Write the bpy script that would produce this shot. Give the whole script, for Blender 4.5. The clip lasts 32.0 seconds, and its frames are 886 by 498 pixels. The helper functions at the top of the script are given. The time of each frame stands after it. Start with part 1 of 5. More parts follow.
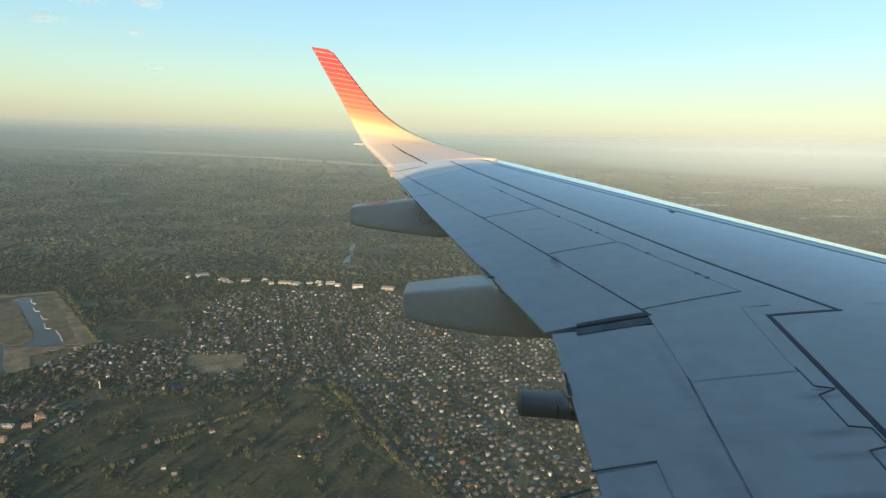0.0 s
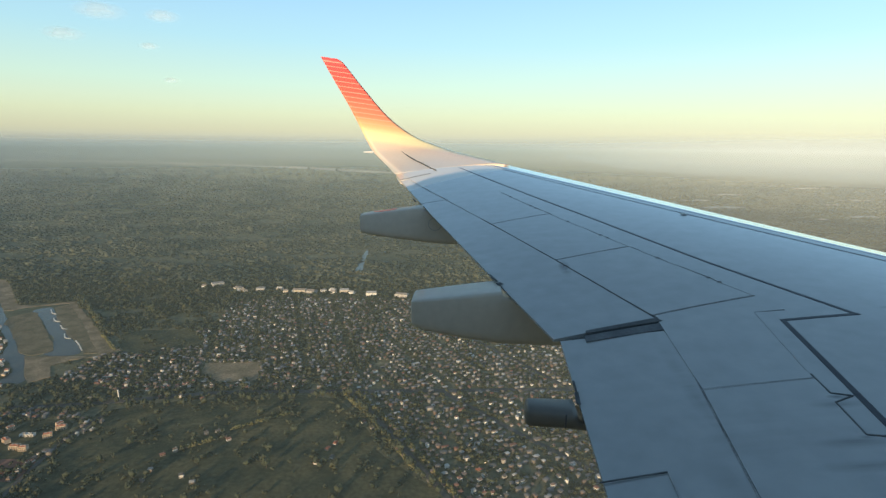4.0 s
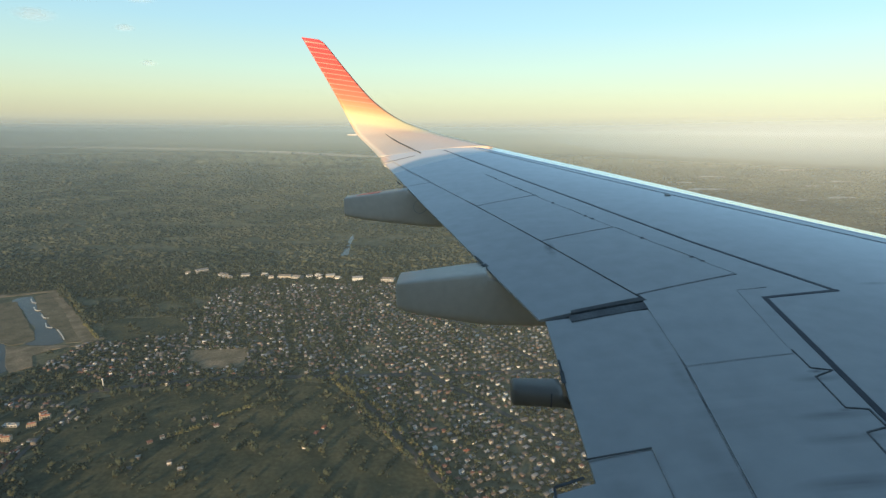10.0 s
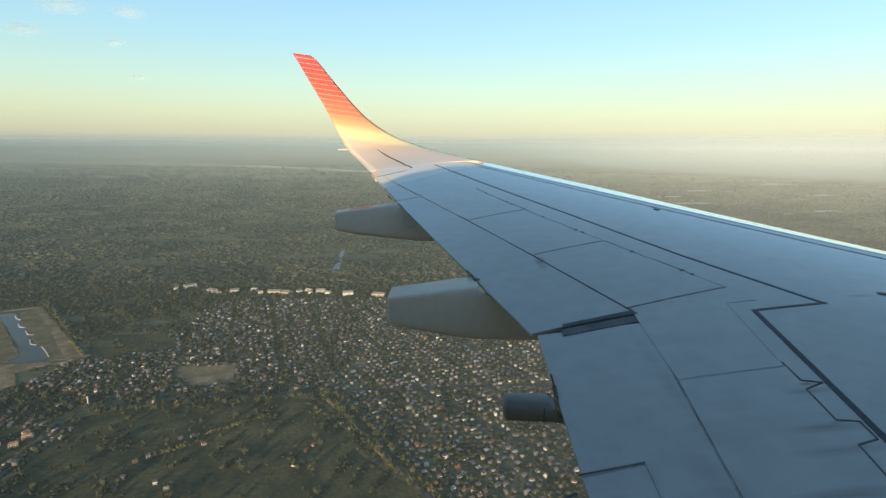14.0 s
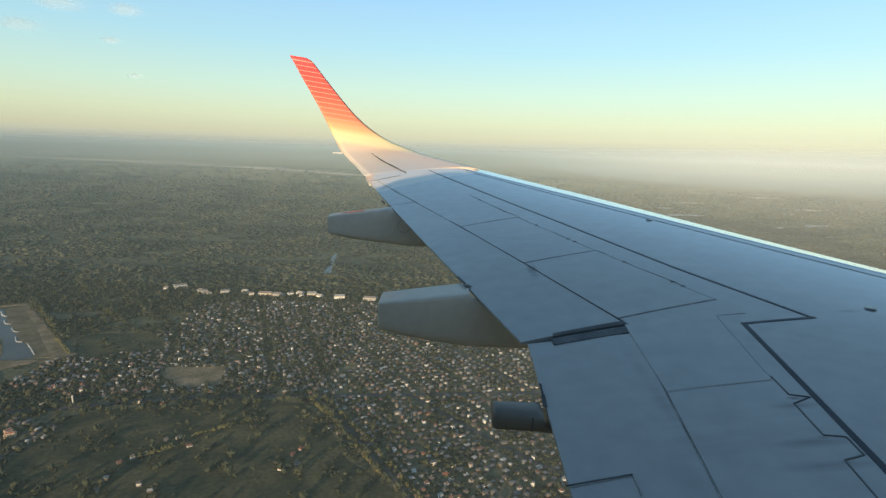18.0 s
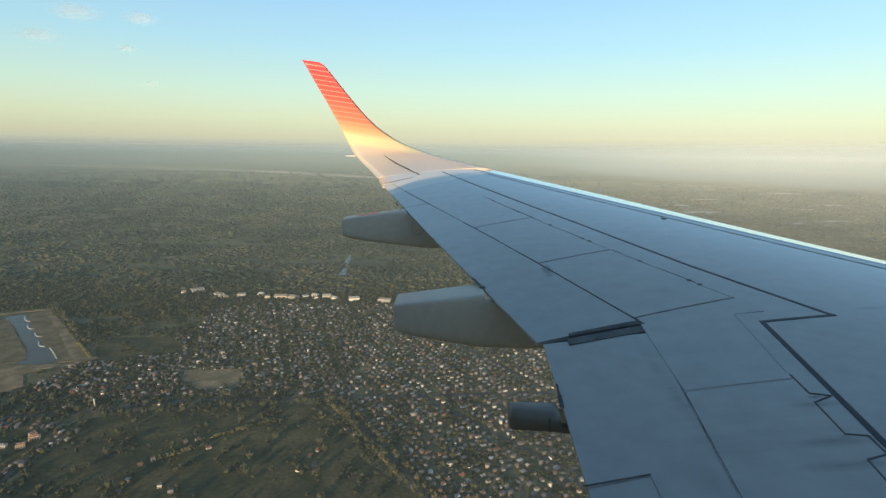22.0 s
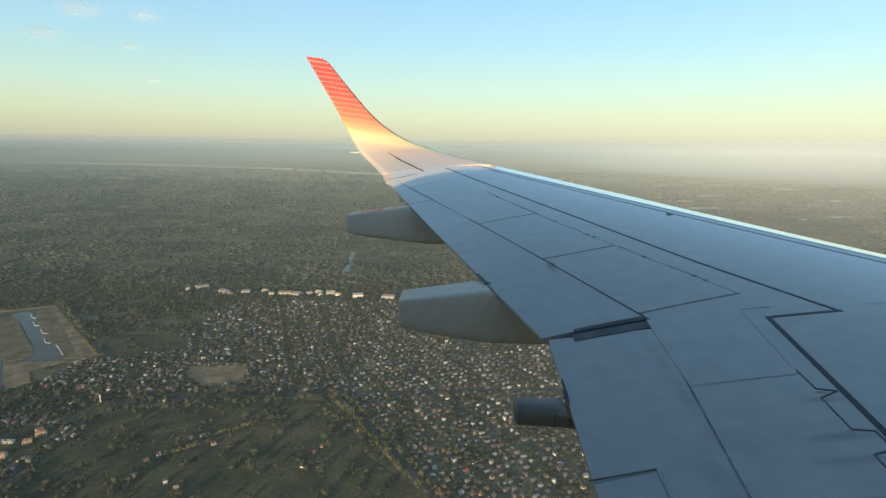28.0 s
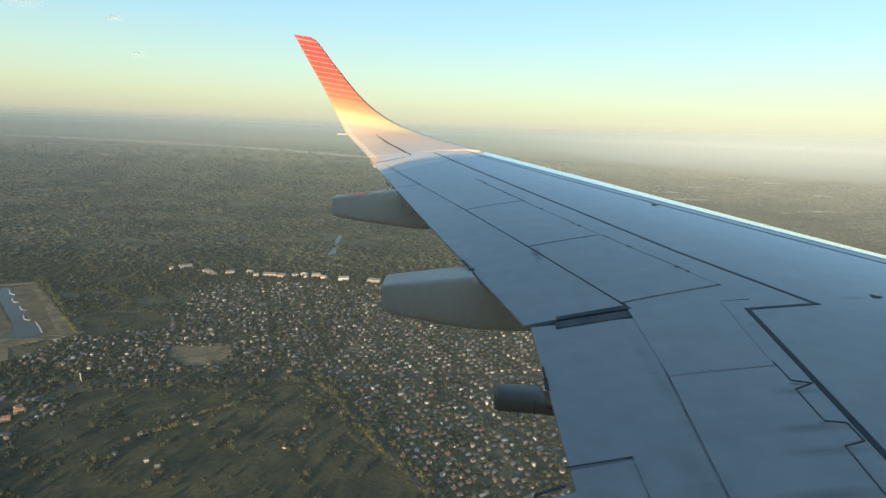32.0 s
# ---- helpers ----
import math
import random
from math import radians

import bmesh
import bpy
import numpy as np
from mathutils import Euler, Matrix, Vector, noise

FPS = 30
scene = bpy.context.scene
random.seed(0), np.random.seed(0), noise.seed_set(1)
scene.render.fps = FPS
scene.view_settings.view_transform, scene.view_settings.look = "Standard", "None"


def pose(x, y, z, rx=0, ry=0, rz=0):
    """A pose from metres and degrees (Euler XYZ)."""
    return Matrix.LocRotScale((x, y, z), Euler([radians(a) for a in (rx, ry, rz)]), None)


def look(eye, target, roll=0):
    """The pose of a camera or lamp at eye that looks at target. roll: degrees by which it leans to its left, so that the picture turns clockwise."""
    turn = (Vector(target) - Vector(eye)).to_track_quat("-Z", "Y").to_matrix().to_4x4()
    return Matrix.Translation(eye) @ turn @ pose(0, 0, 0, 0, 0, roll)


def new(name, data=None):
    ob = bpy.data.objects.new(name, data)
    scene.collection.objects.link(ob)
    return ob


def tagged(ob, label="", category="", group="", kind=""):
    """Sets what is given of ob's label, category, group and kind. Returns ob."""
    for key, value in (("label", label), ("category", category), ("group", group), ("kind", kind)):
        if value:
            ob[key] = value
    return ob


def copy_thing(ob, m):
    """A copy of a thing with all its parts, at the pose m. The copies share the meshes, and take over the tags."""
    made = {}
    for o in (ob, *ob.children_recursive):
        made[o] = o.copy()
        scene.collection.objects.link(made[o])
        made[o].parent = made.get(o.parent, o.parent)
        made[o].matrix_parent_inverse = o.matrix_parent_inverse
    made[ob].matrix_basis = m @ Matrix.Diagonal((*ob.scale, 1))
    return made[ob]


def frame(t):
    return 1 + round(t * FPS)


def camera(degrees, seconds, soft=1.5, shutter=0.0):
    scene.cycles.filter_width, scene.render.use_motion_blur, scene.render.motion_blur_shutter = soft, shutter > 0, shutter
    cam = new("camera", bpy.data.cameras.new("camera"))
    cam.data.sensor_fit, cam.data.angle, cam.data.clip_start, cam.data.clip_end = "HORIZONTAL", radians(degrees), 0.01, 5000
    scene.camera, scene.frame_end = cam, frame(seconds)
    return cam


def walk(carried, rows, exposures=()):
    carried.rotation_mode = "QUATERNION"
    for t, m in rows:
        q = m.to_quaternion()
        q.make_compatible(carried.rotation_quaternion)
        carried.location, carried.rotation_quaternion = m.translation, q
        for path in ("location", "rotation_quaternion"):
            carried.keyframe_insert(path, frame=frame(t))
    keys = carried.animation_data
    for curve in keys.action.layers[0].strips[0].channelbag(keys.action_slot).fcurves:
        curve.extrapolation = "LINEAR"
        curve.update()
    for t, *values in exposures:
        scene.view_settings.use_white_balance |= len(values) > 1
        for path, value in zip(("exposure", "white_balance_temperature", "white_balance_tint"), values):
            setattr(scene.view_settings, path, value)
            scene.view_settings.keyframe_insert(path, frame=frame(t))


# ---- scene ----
H, EX = 430.0, 700.0  # height of the aircraft over the plain, and its place along it
cam = camera(79.2, 32.0, soft=1.4)
# seconds, offset from the seat in metres, tilt, roll, turn in degrees
ROWS = [
    (0, -0.054, -0.059, 0.014, 78.42, -1.66, 1.37),
    (0.5, -0.007, -0.034, 0.011, 78.54, -0.75, 2.23),
    (1, -0.034, -0.049, 0.019, 78.74, -1.59, 2.63),
    (1.5, -0.007, -0.041, 0.021, 78.80, -1.04, 2.79),
    (2, -0.012, -0.048, 0.024, 78.82, -0.78, 2.86),
    (2.5, -0.017, -0.048, 0.019, 78.84, -0.82, 2.69),
    (3, -0.026, -0.050, 0.019, 78.81, -0.47, 2.56),
    (3.5, -0.007, -0.033, 0.016, 78.98, -0.86, 2.64),
    (4, -0.014, -0.035, 0.019, 79.05, -0.67, 2.57),
    (4.5, -0.013, -0.038, 0.026, 79.20, -0.93, 2.38),
    (6.5, -0.018, -0.033, 0.023, 79.38, -0.47, 2.10),
    (7, -0.024, -0.035, 0.016, 79.46, -1.07, 2.08),
    (7.5, -0.023, -0.032, 0.016, 79.13, -0.91, 1.97),
    (8, -0.009, -0.025, 0.015, 78.72, -0.90, 2.01),
    (8.5, -0.013, -0.023, 0.011, 78.35, -0.71, 1.80),
    (9, -0.015, -0.020, 0.007, 78.06, -0.66, 1.53),
    (9.5, -0.006, -0.016, 0.005, 77.70, -0.37, 1.23),
    (10, -0.006, -0.011, -0.003, 77.37, -0.41, 0.99),
    (10.5, -0.002, -0.000, 0.006, 77.26, -0.30, 0.57),
    (11, -0.004, 0.001, -0.002, 77.50, -1.01, 0.36),
    (11.5, 0.004, 0.006, -0.001, 78.07, -2.11, 0.15),
    (12, -0.000, -0.000, 0.000, 78.40, -2.00, 0.00),
    (12.5, -0.004, -0.005, 0.004, 78.64, -1.20, -0.07),
    (13, -0.001, 0.001, -0.008, 78.85, -0.50, 0.04),
    (13.5, -0.010, -0.009, -0.004, 78.94, -0.49, 0.02),
    (15.5, -0.005, 0.003, -0.003, 78.68, -0.18, -0.13),
    (16, 0.001, 0.009, -0.002, 78.80, -0.56, -0.19),
    (16.5, -0.009, 0.002, -0.003, 79.06, -1.37, -0.26),
    (17, -0.023, -0.007, -0.008, 79.26, -1.67, -0.45),
    (17.5, 0.005, 0.017, -0.006, 79.38, -1.73, -0.41),
    (18, -0.006, 0.001, -0.003, 79.53, -1.90, -0.52),
    (18.5, -0.002, 0.004, -0.004, 79.64, -1.85, -0.49),
    (19, -0.009, 0.003, -0.005, 79.69, -1.73, -0.50),
    (19.5, -0.010, -0.001, 0.001, 79.71, -1.53, -0.40),
    (20, -0.005, 0.002, -0.001, 79.72, -1.72, -0.22),
    (20.5, -0.002, 0.003, 0.001, 79.70, -1.56, -0.15),
    (21, -0.008, -0.007, -0.001, 79.68, -1.22, 0.06),
    (21.5, -0.009, -0.014, 0.006, 79.67, -0.75, 0.30),
    (22, -0.010, -0.013, 0.005, 79.58, -0.87, 0.78),
    (22.5, -0.013, -0.020, 0.007, 79.40, -0.66, 1.47),
    (23, -0.022, -0.022, 0.012, 79.24, -1.00, 1.79),
    (23.5, -0.024, -0.033, 0.014, 79.11, -0.50, 1.79),
    (24, -0.013, -0.021, 0.011, 79.40, -0.73, 1.69),
    (24.5, -0.010, -0.022, 0.011, 79.47, -0.42, 1.51),
    (25, -0.016, -0.023, 0.005, 79.63, -0.31, 1.32),
    (25.5, -0.023, -0.026, 0.011, 79.54, -0.02, 1.24),
    (27.5, -0.043, -0.034, 0.004, 79.40, -0.91, 1.12),
    (28, -0.019, -0.018, 0.002, 79.21, -0.71, 1.14),
    (28.5, -0.026, -0.015, 0.004, 79.07, -0.82, 0.75),
    (29, -0.011, -0.007, 0.005, 79.00, -1.00, 0.69),
    (29.5, -0.022, -0.009, 0.004, 78.72, -1.05, 0.42),
    (30, -0.016, 0.000, -0.001, 78.43, -1.30, 0.37),
    (30.5, -0.007, 0.001, -0.001, 78.25, -1.57, 0.24),
    (31, -0.001, 0.006, -0.002, 78.05, -1.74, 0.18),
    (31.5, -0.003, 0.004, -0.008, 77.80, -1.91, 0.09),
    (32, -0.005, 0.004, -0.002, 77.65, -2.30, 0.02),
]
EXPOSURE = ((0, 0.10), (4, 0.12), (7.5, 0.05), (9, 0.04), (10, 0.08), (12, 0.13), (13.5, 0.11), (16, 0.05), (19, 0.01), (25.5, 0.01), (28, 0.04), (31, 0.09), (32, 0.10))  # seconds, stops
walk(cam, [(t, pose(EX + x, y, H + z, rx, ry, rz)) for t, x, y, z, rx, ry, rz in ROWS], EXPOSURE)

# ---- sky and sun ----
SUN_EL, SUN_AZ = radians(9.95), radians(-20)  # low sun behind the seat, a little towards the tail
to_sun = Vector((math.sin(SUN_AZ) * math.cos(SUN_EL), -math.cos(SUN_AZ) * math.cos(SUN_EL), math.sin(SUN_EL)))
world = bpy.data.worlds.new("sky")
scene.world = world
world.use_nodes = True
wn, wl = world.node_tree.nodes, world.node_tree.links
wn.clear()
w_out, w_bg = wn.new("ShaderNodeOutputWorld"), wn.new("ShaderNodeBackground")
w_sky = wn.new("ShaderNodeTexSky")
w_sky.sky_type, w_sky.sun_disc = "NISHITA", False
w_sky.sun_elevation, w_sky.sun_rotation = SUN_EL, math.pi + SUN_AZ
w_sky.dust_density, w_sky.ozone_density = 3.0, 1.5
w_dim = wn.new("ShaderNodeVectorMath")
w_dim.operation = "SCALE"
w_dim.inputs["Scale"].default_value = 0.12
w_co, w_sep, w_ramp = wn.new("ShaderNodeTexCoord"), wn.new("ShaderNodeSeparateXYZ"), wn.new("ShaderNodeValToRGB")
w_map = wn.new("ShaderNodeMapRange")
w_map.inputs["From Min"].default_value, w_map.inputs["From Max"].default_value = -0.1, 0.9
SKY = [(0.0, (0.24, 0.25, 0.24)), (0.088, (0.44, 0.47, 0.43)), (0.104, (0.64, 0.65, 0.53)), (0.122, (0.81, 0.80, 0.54)),
       (0.150, (0.84, 0.92, 0.62)), (0.20, (0.71, 0.96, 0.80)), (0.27, (0.52, 0.86, 0.97)), (0.36, (0.40, 0.72, 1.03)),
       (0.6, (0.185, 0.325, 0.465)), (1.0, (0.11, 0.195, 0.295))]
cr = w_ramp.color_ramp
while len(cr.elements) < len(SKY):
    cr.elements.new(0.5)
for e, (p, c) in zip(cr.elements, SKY):
    e.position, e.color = p, (*c, 1)
w_mix = wn.new("ShaderNodeMix")
w_mix.data_type = "RGBA"
w_mix.inputs["Factor"].default_value = 0.12
wl.new(w_co.outputs["Generated"], w_sep.inputs[0])
wl.new(w_sep.outputs["Z"], w_map.inputs["Value"])
wl.new(w_map.outputs[0], w_ramp.inputs[0])
wl.new(w_sky.outputs[0], w_dim.inputs[0])
w_side, w_mul = wn.new("ShaderNodeMapRange"), wn.new("ShaderNodeVectorMath")
w_side.inputs["From Min"].default_value, w_side.inputs["From Max"].default_value = -1.0, 1.0
w_side.inputs["To Min"].default_value, w_side.inputs["To Max"].default_value = 0.84, 1.24
w_mul.operation = "SCALE"
wl.new(w_sep.outputs["X"], w_side.inputs["Value"])
wl.new(w_ramp.outputs[0], w_mul.inputs[0])
wl.new(w_side.outputs[0], w_mul.inputs["Scale"])
wl.new(w_mul.outputs[0], w_mix.inputs["A"])
wl.new(w_dim.outputs[0], w_mix.inputs["B"])
wl.new(w_mix.outputs["Result"], w_bg.inputs["Color"])
wl.new(w_bg.outputs[0], w_out.inputs[0])
sun = new("sun", bpy.data.lights.new("sun", "SUN"))
sun.data.energy, sun.data.angle, sun.data.color = 5.2, radians(0.6), (1.0, 0.74, 0.44)
sun.matrix_world = look(Vector((0, 0, 900)) + to_sun * 50, (0, 0, 900))

# ---- materials ----
def material(name, color, rough=0.6, metal=0.0, second=None, scale=1.0, fine=0.0, bump=0.0, vary=0.0, island=False, spec=0.5, lo=0.35, hi=0.65):
    """A principled surface with two scales of noise, relief, and a variation from object to object or from piece to piece."""
    m = bpy.data.materials.new(name)
    m.use_nodes = True
    n, l = m.node_tree.nodes, m.node_tree.links
    b = n["Principled BSDF"]
    b.inputs["Roughness"].default_value, b.inputs["Metallic"].default_value = rough, metal
    b.inputs["Specular IOR Level"].default_value = spec
    co = n.new("ShaderNodeTexCoord")
    big, small = n.new("ShaderNodeTexNoise"), n.new("ShaderNodeTexNoise")
    big.inputs["Scale"].default_value, big.inputs["Detail"].default_value = scale, 5
    small.inputs["Scale"].default_value, small.inputs["Detail"].default_value = scale * 9, 4
    l.new(co.outputs["Object"], big.inputs["Vector"])
    l.new(co.outputs["Object"], small.inputs["Vector"])
    ramp = n.new("ShaderNodeValToRGB")
    ramp.color_ramp.elements[0].position, ramp.color_ramp.elements[1].position = lo, hi
    ramp.color_ramp.elements[0].color = (*color, 1)
    ramp.color_ramp.elements[1].color = (*(second or color), 1)
    l.new(big.outputs["Fac"], ramp.inputs[0])
    hue = n.new("ShaderNodeHueSaturation")
    l.new(ramp.outputs[0], hue.inputs["Color"])
    v = n.new("ShaderNodeMapRange")
    v.inputs["To Min"].default_value, v.inputs["To Max"].default_value = 1 - fine, 1 + fine
    v.inputs["From Min"].default_value, v.inputs["From Max"].default_value = 0.3, 0.7
    l.new(small.outputs["Fac"], v.inputs["Value"])
    value = v.outputs[0]
    if vary:
        r = n.new("ShaderNodeMapRange")
        r.inputs["To Min"].default_value, r.inputs["To Max"].default_value = 1 - vary, 1 + vary
        src = n.new("ShaderNodeNewGeometry").outputs["Random Per Island"] if island else n.new("ShaderNodeObjectInfo").outputs["Random"]
        l.new(src, r.inputs["Value"])
        mul = n.new("ShaderNodeMath")
        mul.operation = "MULTIPLY"
        l.new(value, mul.inputs[0])
        l.new(r.outputs[0], mul.inputs[1])
        value = mul.outputs[0]
    l.new(value, hue.inputs["Value"])
    l.new(hue.outputs[0], b.inputs["Base Color"])
    if bump:
        bp = n.new("ShaderNodeBump")
        bp.inputs["Strength"].default_value, bp.inputs["Distance"].default_value = bump, 0.5 / scale
        l.new(small.outputs["Fac"], bp.inputs["Height"])
        l.new(bp.outputs[0], b.inputs["Normal"])
    return m


def palette(name, colors, rough=0.8, island=True, fine=0.12, scale=0.3):
    """Paints or tiles of several colours, one picked for each piece."""
    m = material(name, (0.5, 0.5, 0.5), rough, fine=fine, scale=scale)
    n, l = m.node_tree.nodes, m.node_tree.links
    ramp, hue = n["Color Ramp"], n["Hue/Saturation/Value"]
    cr = ramp.color_ramp
    cr.interpolation = "CONSTANT"
    while len(cr.elements) < len(colors):
        cr.elements.new(0.5)
    for i, (e, c) in enumerate(zip(cr.elements, colors)):
        e.position, e.color = i / len(colors), (*c, 1)
    src = n.new("ShaderNodeNewGeometry").outputs["Random Per Island"] if island else n.new("ShaderNodeObjectInfo").outputs["Random"]
    l.new(src, ramp.inputs[0])
    return m


def wing_paint():
    """Light grey wing paint with faint dirt and dark oily streaks that trail aft of the spoiler hinges."""
    m = material("wing_paint", (0.295, 0.31, 0.32), 0.1, second=(0.325, 0.338, 0.345), scale=0.8, fine=0.07, spec=1.0)
    m.node_tree.nodes["Principled BSDF"].inputs["IOR"].default_value = 1.7  # hard glossy polyurethane
    n, l = m.node_tree.nodes, m.node_tree.links
    b, hue = n["Principled BSDF"], n["Hue/Saturation/Value"]
    co = n["Texture Coordinate"]
    streak = n.new("ShaderNodeTexNoise")
    mp = n.new("ShaderNodeMapping")
    mp.inputs["Scale"].default_value = (0.6, 9, 1)
    l.new(co.outputs["Object"], mp.inputs[0])
    l.new(mp.outputs[0], streak.inputs["Vector"])
    streak.inputs["Scale"].default_value, streak.inputs["Detail"].default_value = 1.5, 6
    total = None
    for x, y, sx, sy, k in ((1.62, 2.22, 0.14, 0.04, 0.6), (1.55, 1.97, 0.22, 0.05, 0.55), (1.50, 1.84, 0.22, 0.04, 0.7), (1.40, 1.62, 0.25, 0.05, 0.6),
                            (2.55, 3.15, 0.10, 0.03, 0.4), (0.775, 4.14, 0.05, 0.20, 0.8), (1.30, 2.05, 0.5, 0.3, 0.16), (0.62, 1.72, 0.12, 0.25, 0.14), (1.0, 1.70, 0.10, 0.45, 0.22), (1.08, 2.4, 0.05, 0.7, 0.22), (1.66, 2.27, 0.05, 0.02, 0.8), (1.60, 1.995, 0.05, 0.018, 0.8), (1.585, 1.85, 0.06, 0.02, 0.85), (0.45, 5.2, 0.9, 1.2, 0.07)):
        sub, sc, ln, mr = n.new("ShaderNodeVectorMath"), n.new("ShaderNodeVectorMath"), n.new("ShaderNodeVectorMath"), n.new("ShaderNodeMapRange")
        sub.operation, sc.operation, ln.operation = "SUBTRACT", "MULTIPLY", "LENGTH"
        sub.inputs[1].default_value, sc.inputs[1].default_value = (x, y, 0), (1 / sx, 1 / sy, 0)
        mr.inputs["From Min"].default_value, mr.inputs["From Max"].default_value = 1.0, 0.1
        mr.inputs["To Max"].default_value = k
        l.new(co.outputs["Object"], sub.inputs[0])
        l.new(sub.outputs[0], sc.inputs[0])
        l.new(sc.outputs[0], ln.inputs[0])
        l.new(ln.outputs["Value"], mr.inputs["Value"])
        if total is None:
            total = mr.outputs[0]
        else:
            mx = n.new("ShaderNodeMath")
            mx.operation = "MAXIMUM"
            l.new(total, mx.inputs[0])
            l.new(mr.outputs[0], mx.inputs[1])
            total = mx.outputs[0]
    both = n.new("ShaderNodeMath")
    both.operation = "MULTIPLY"
    l.new(total, both.inputs[0])
    sr = n.new("ShaderNodeMapRange")
    sr.inputs["From Min"].default_value, sr.inputs["From Max"].default_value, sr.inputs["To Min"].default_value, sr.inputs["To Max"].default_value = 0.35, 0.6, 0.35, 1.25
    l.new(streak.outputs["Fac"], sr.inputs["Value"])
    l.new(sr.outputs[0], both.inputs[1])
    mix = n.new("ShaderNodeMix")
    mix.data_type = "RGBA"
    mix.inputs["B"].default_value = (0.05, 0.05, 0.055, 1)
    l.new(both.outputs[0], mix.inputs["Factor"])
    l.new(hue.outputs[0], mix.inputs["A"])
    # the outer end, beyond the fuselage's shadow edge, has warm sunlight painted into its colour
    along, edge, lit_mix = n.new("ShaderNodeSeparateXYZ"), n.new("ShaderNodeMapRange"), n.new("ShaderNodeMix")
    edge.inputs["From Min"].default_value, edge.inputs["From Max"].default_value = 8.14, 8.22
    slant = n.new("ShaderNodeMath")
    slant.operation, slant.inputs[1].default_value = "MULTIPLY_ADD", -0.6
    lit_mix.data_type = "RGBA"
    lit_mix.inputs["B"].default_value = (0.70, 0.645, 0.58, 1)
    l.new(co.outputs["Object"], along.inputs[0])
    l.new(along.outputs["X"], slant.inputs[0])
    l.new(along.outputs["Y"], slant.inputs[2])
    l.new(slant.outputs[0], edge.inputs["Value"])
    l.new(edge.outputs[0], lit_mix.inputs["Factor"])
    l.new(mix.outputs["Result"], lit_mix.inputs["A"])
    l.new(lit_mix.outputs["Result"], b.inputs["Base Color"])
    # less gloss there, so that blue sky does not cool the painted sunlight
    lit_gloss = n.new("ShaderNodeMapRange")
    lit_gloss.inputs["To Min"].default_value, lit_gloss.inputs["To Max"].default_value = 1.0, 0.15
    l.new(edge.outputs[0], lit_gloss.inputs["Value"])
    l.new(lit_gloss.outputs[0], b.inputs["Specular IOR Level"])
    return m


def winglet_paint():
    """Livery that runs from a grey foot, tinted peach as low sunlight, over yellow and orange to red, with fine pale
    stripes.
    """
    m = material("winglet_paint", (0.5, 0.5, 0.5), 0.35, scale=2.0, fine=0.03)
    n, l = m.node_tree.nodes, m.node_tree.links
    co, hue, ramp = n["Texture Coordinate"], n["Hue/Saturation/Value"], n["Color Ramp"]
    sep, mr = n.new("ShaderNodeSeparateXYZ"), n.new("ShaderNodeMapRange")
    l.new(co.outputs["Object"], sep.inputs[0])
    slant = n.new("ShaderNodeMath")
    slant.operation, slant.inputs[1].default_value = "MULTIPLY_ADD", 0.12
    l.new(sep.outputs["X"], slant.inputs[0])
    l.new(sep.outputs["Z"], slant.inputs[2])
    mr.inputs["From Min"].default_value, mr.inputs["From Max"].default_value = -0.6, 1.6
    l.new(slant.outputs[0], mr.inputs["Value"])
    l.new(mr.outputs[0], ramp.inputs[0])
    cr = ramp.color_ramp
    # the peach steps at the foot put warm sunlight into the colour
    steps = ((0.0, (0.66, 0.63, 0.60)), (0.12, (0.74, 0.64, 0.55)), (0.19, (0.88, 0.66, 0.49)), (0.225, (1.0, 0.84, 0.50)), (0.285, (1.0, 0.86, 0.46)), (0.335, (0.97, 0.55, 0.27)), (0.43, (0.88, 0.27, 0.15)), (0.62, (0.86, 0.15, 0.105)), (1.0, (0.84, 0.085, 0.10)))
    while len(cr.elements) < len(steps):
        cr.elements.new(0.5)
    for e, (p, c) in zip(cr.elements, steps):
        e.position, e.color = p, (*c, 1)
    wave = n.new("ShaderNodeMath")
    wave.operation, wave.inputs[1].default_value = "PINGPONG", 0.05
    l.new(slant.outputs[0], wave.inputs[0])
    line = n.new("ShaderNodeMapRange")
    line.inputs["From Min"].default_value, line.inputs["From Max"].default_value = 0.013, 0.004
    line.inputs["To Max"].default_value = 0.5
    l.new(wave.outputs[0], line.inputs["Value"])
    start = n.new("ShaderNodeMapRange")
    start.inputs["From Min"].default_value, start.inputs["From Max"].default_value = 0.1, 0.3
    l.new(slant.outputs[0], start.inputs["Value"])
    mul = n.new("ShaderNodeMath")
    mul.operation = "MULTIPLY"
    l.new(line.outputs[0], mul.inputs[0])
    l.new(start.outputs[0], mul.inputs[1])
    mix = n.new("ShaderNodeMix")
    mix.data_type = "RGBA"
    mix.inputs["B"].default_value = (0.88, 0.58, 0.44, 1)
    l.new(mul.outputs[0], mix.inputs["Factor"])
    l.new(hue.outputs[0], mix.inputs["A"])
    l.new(mix.outputs["Result"], n["Principled BSDF"].inputs["Base Color"])
    return m


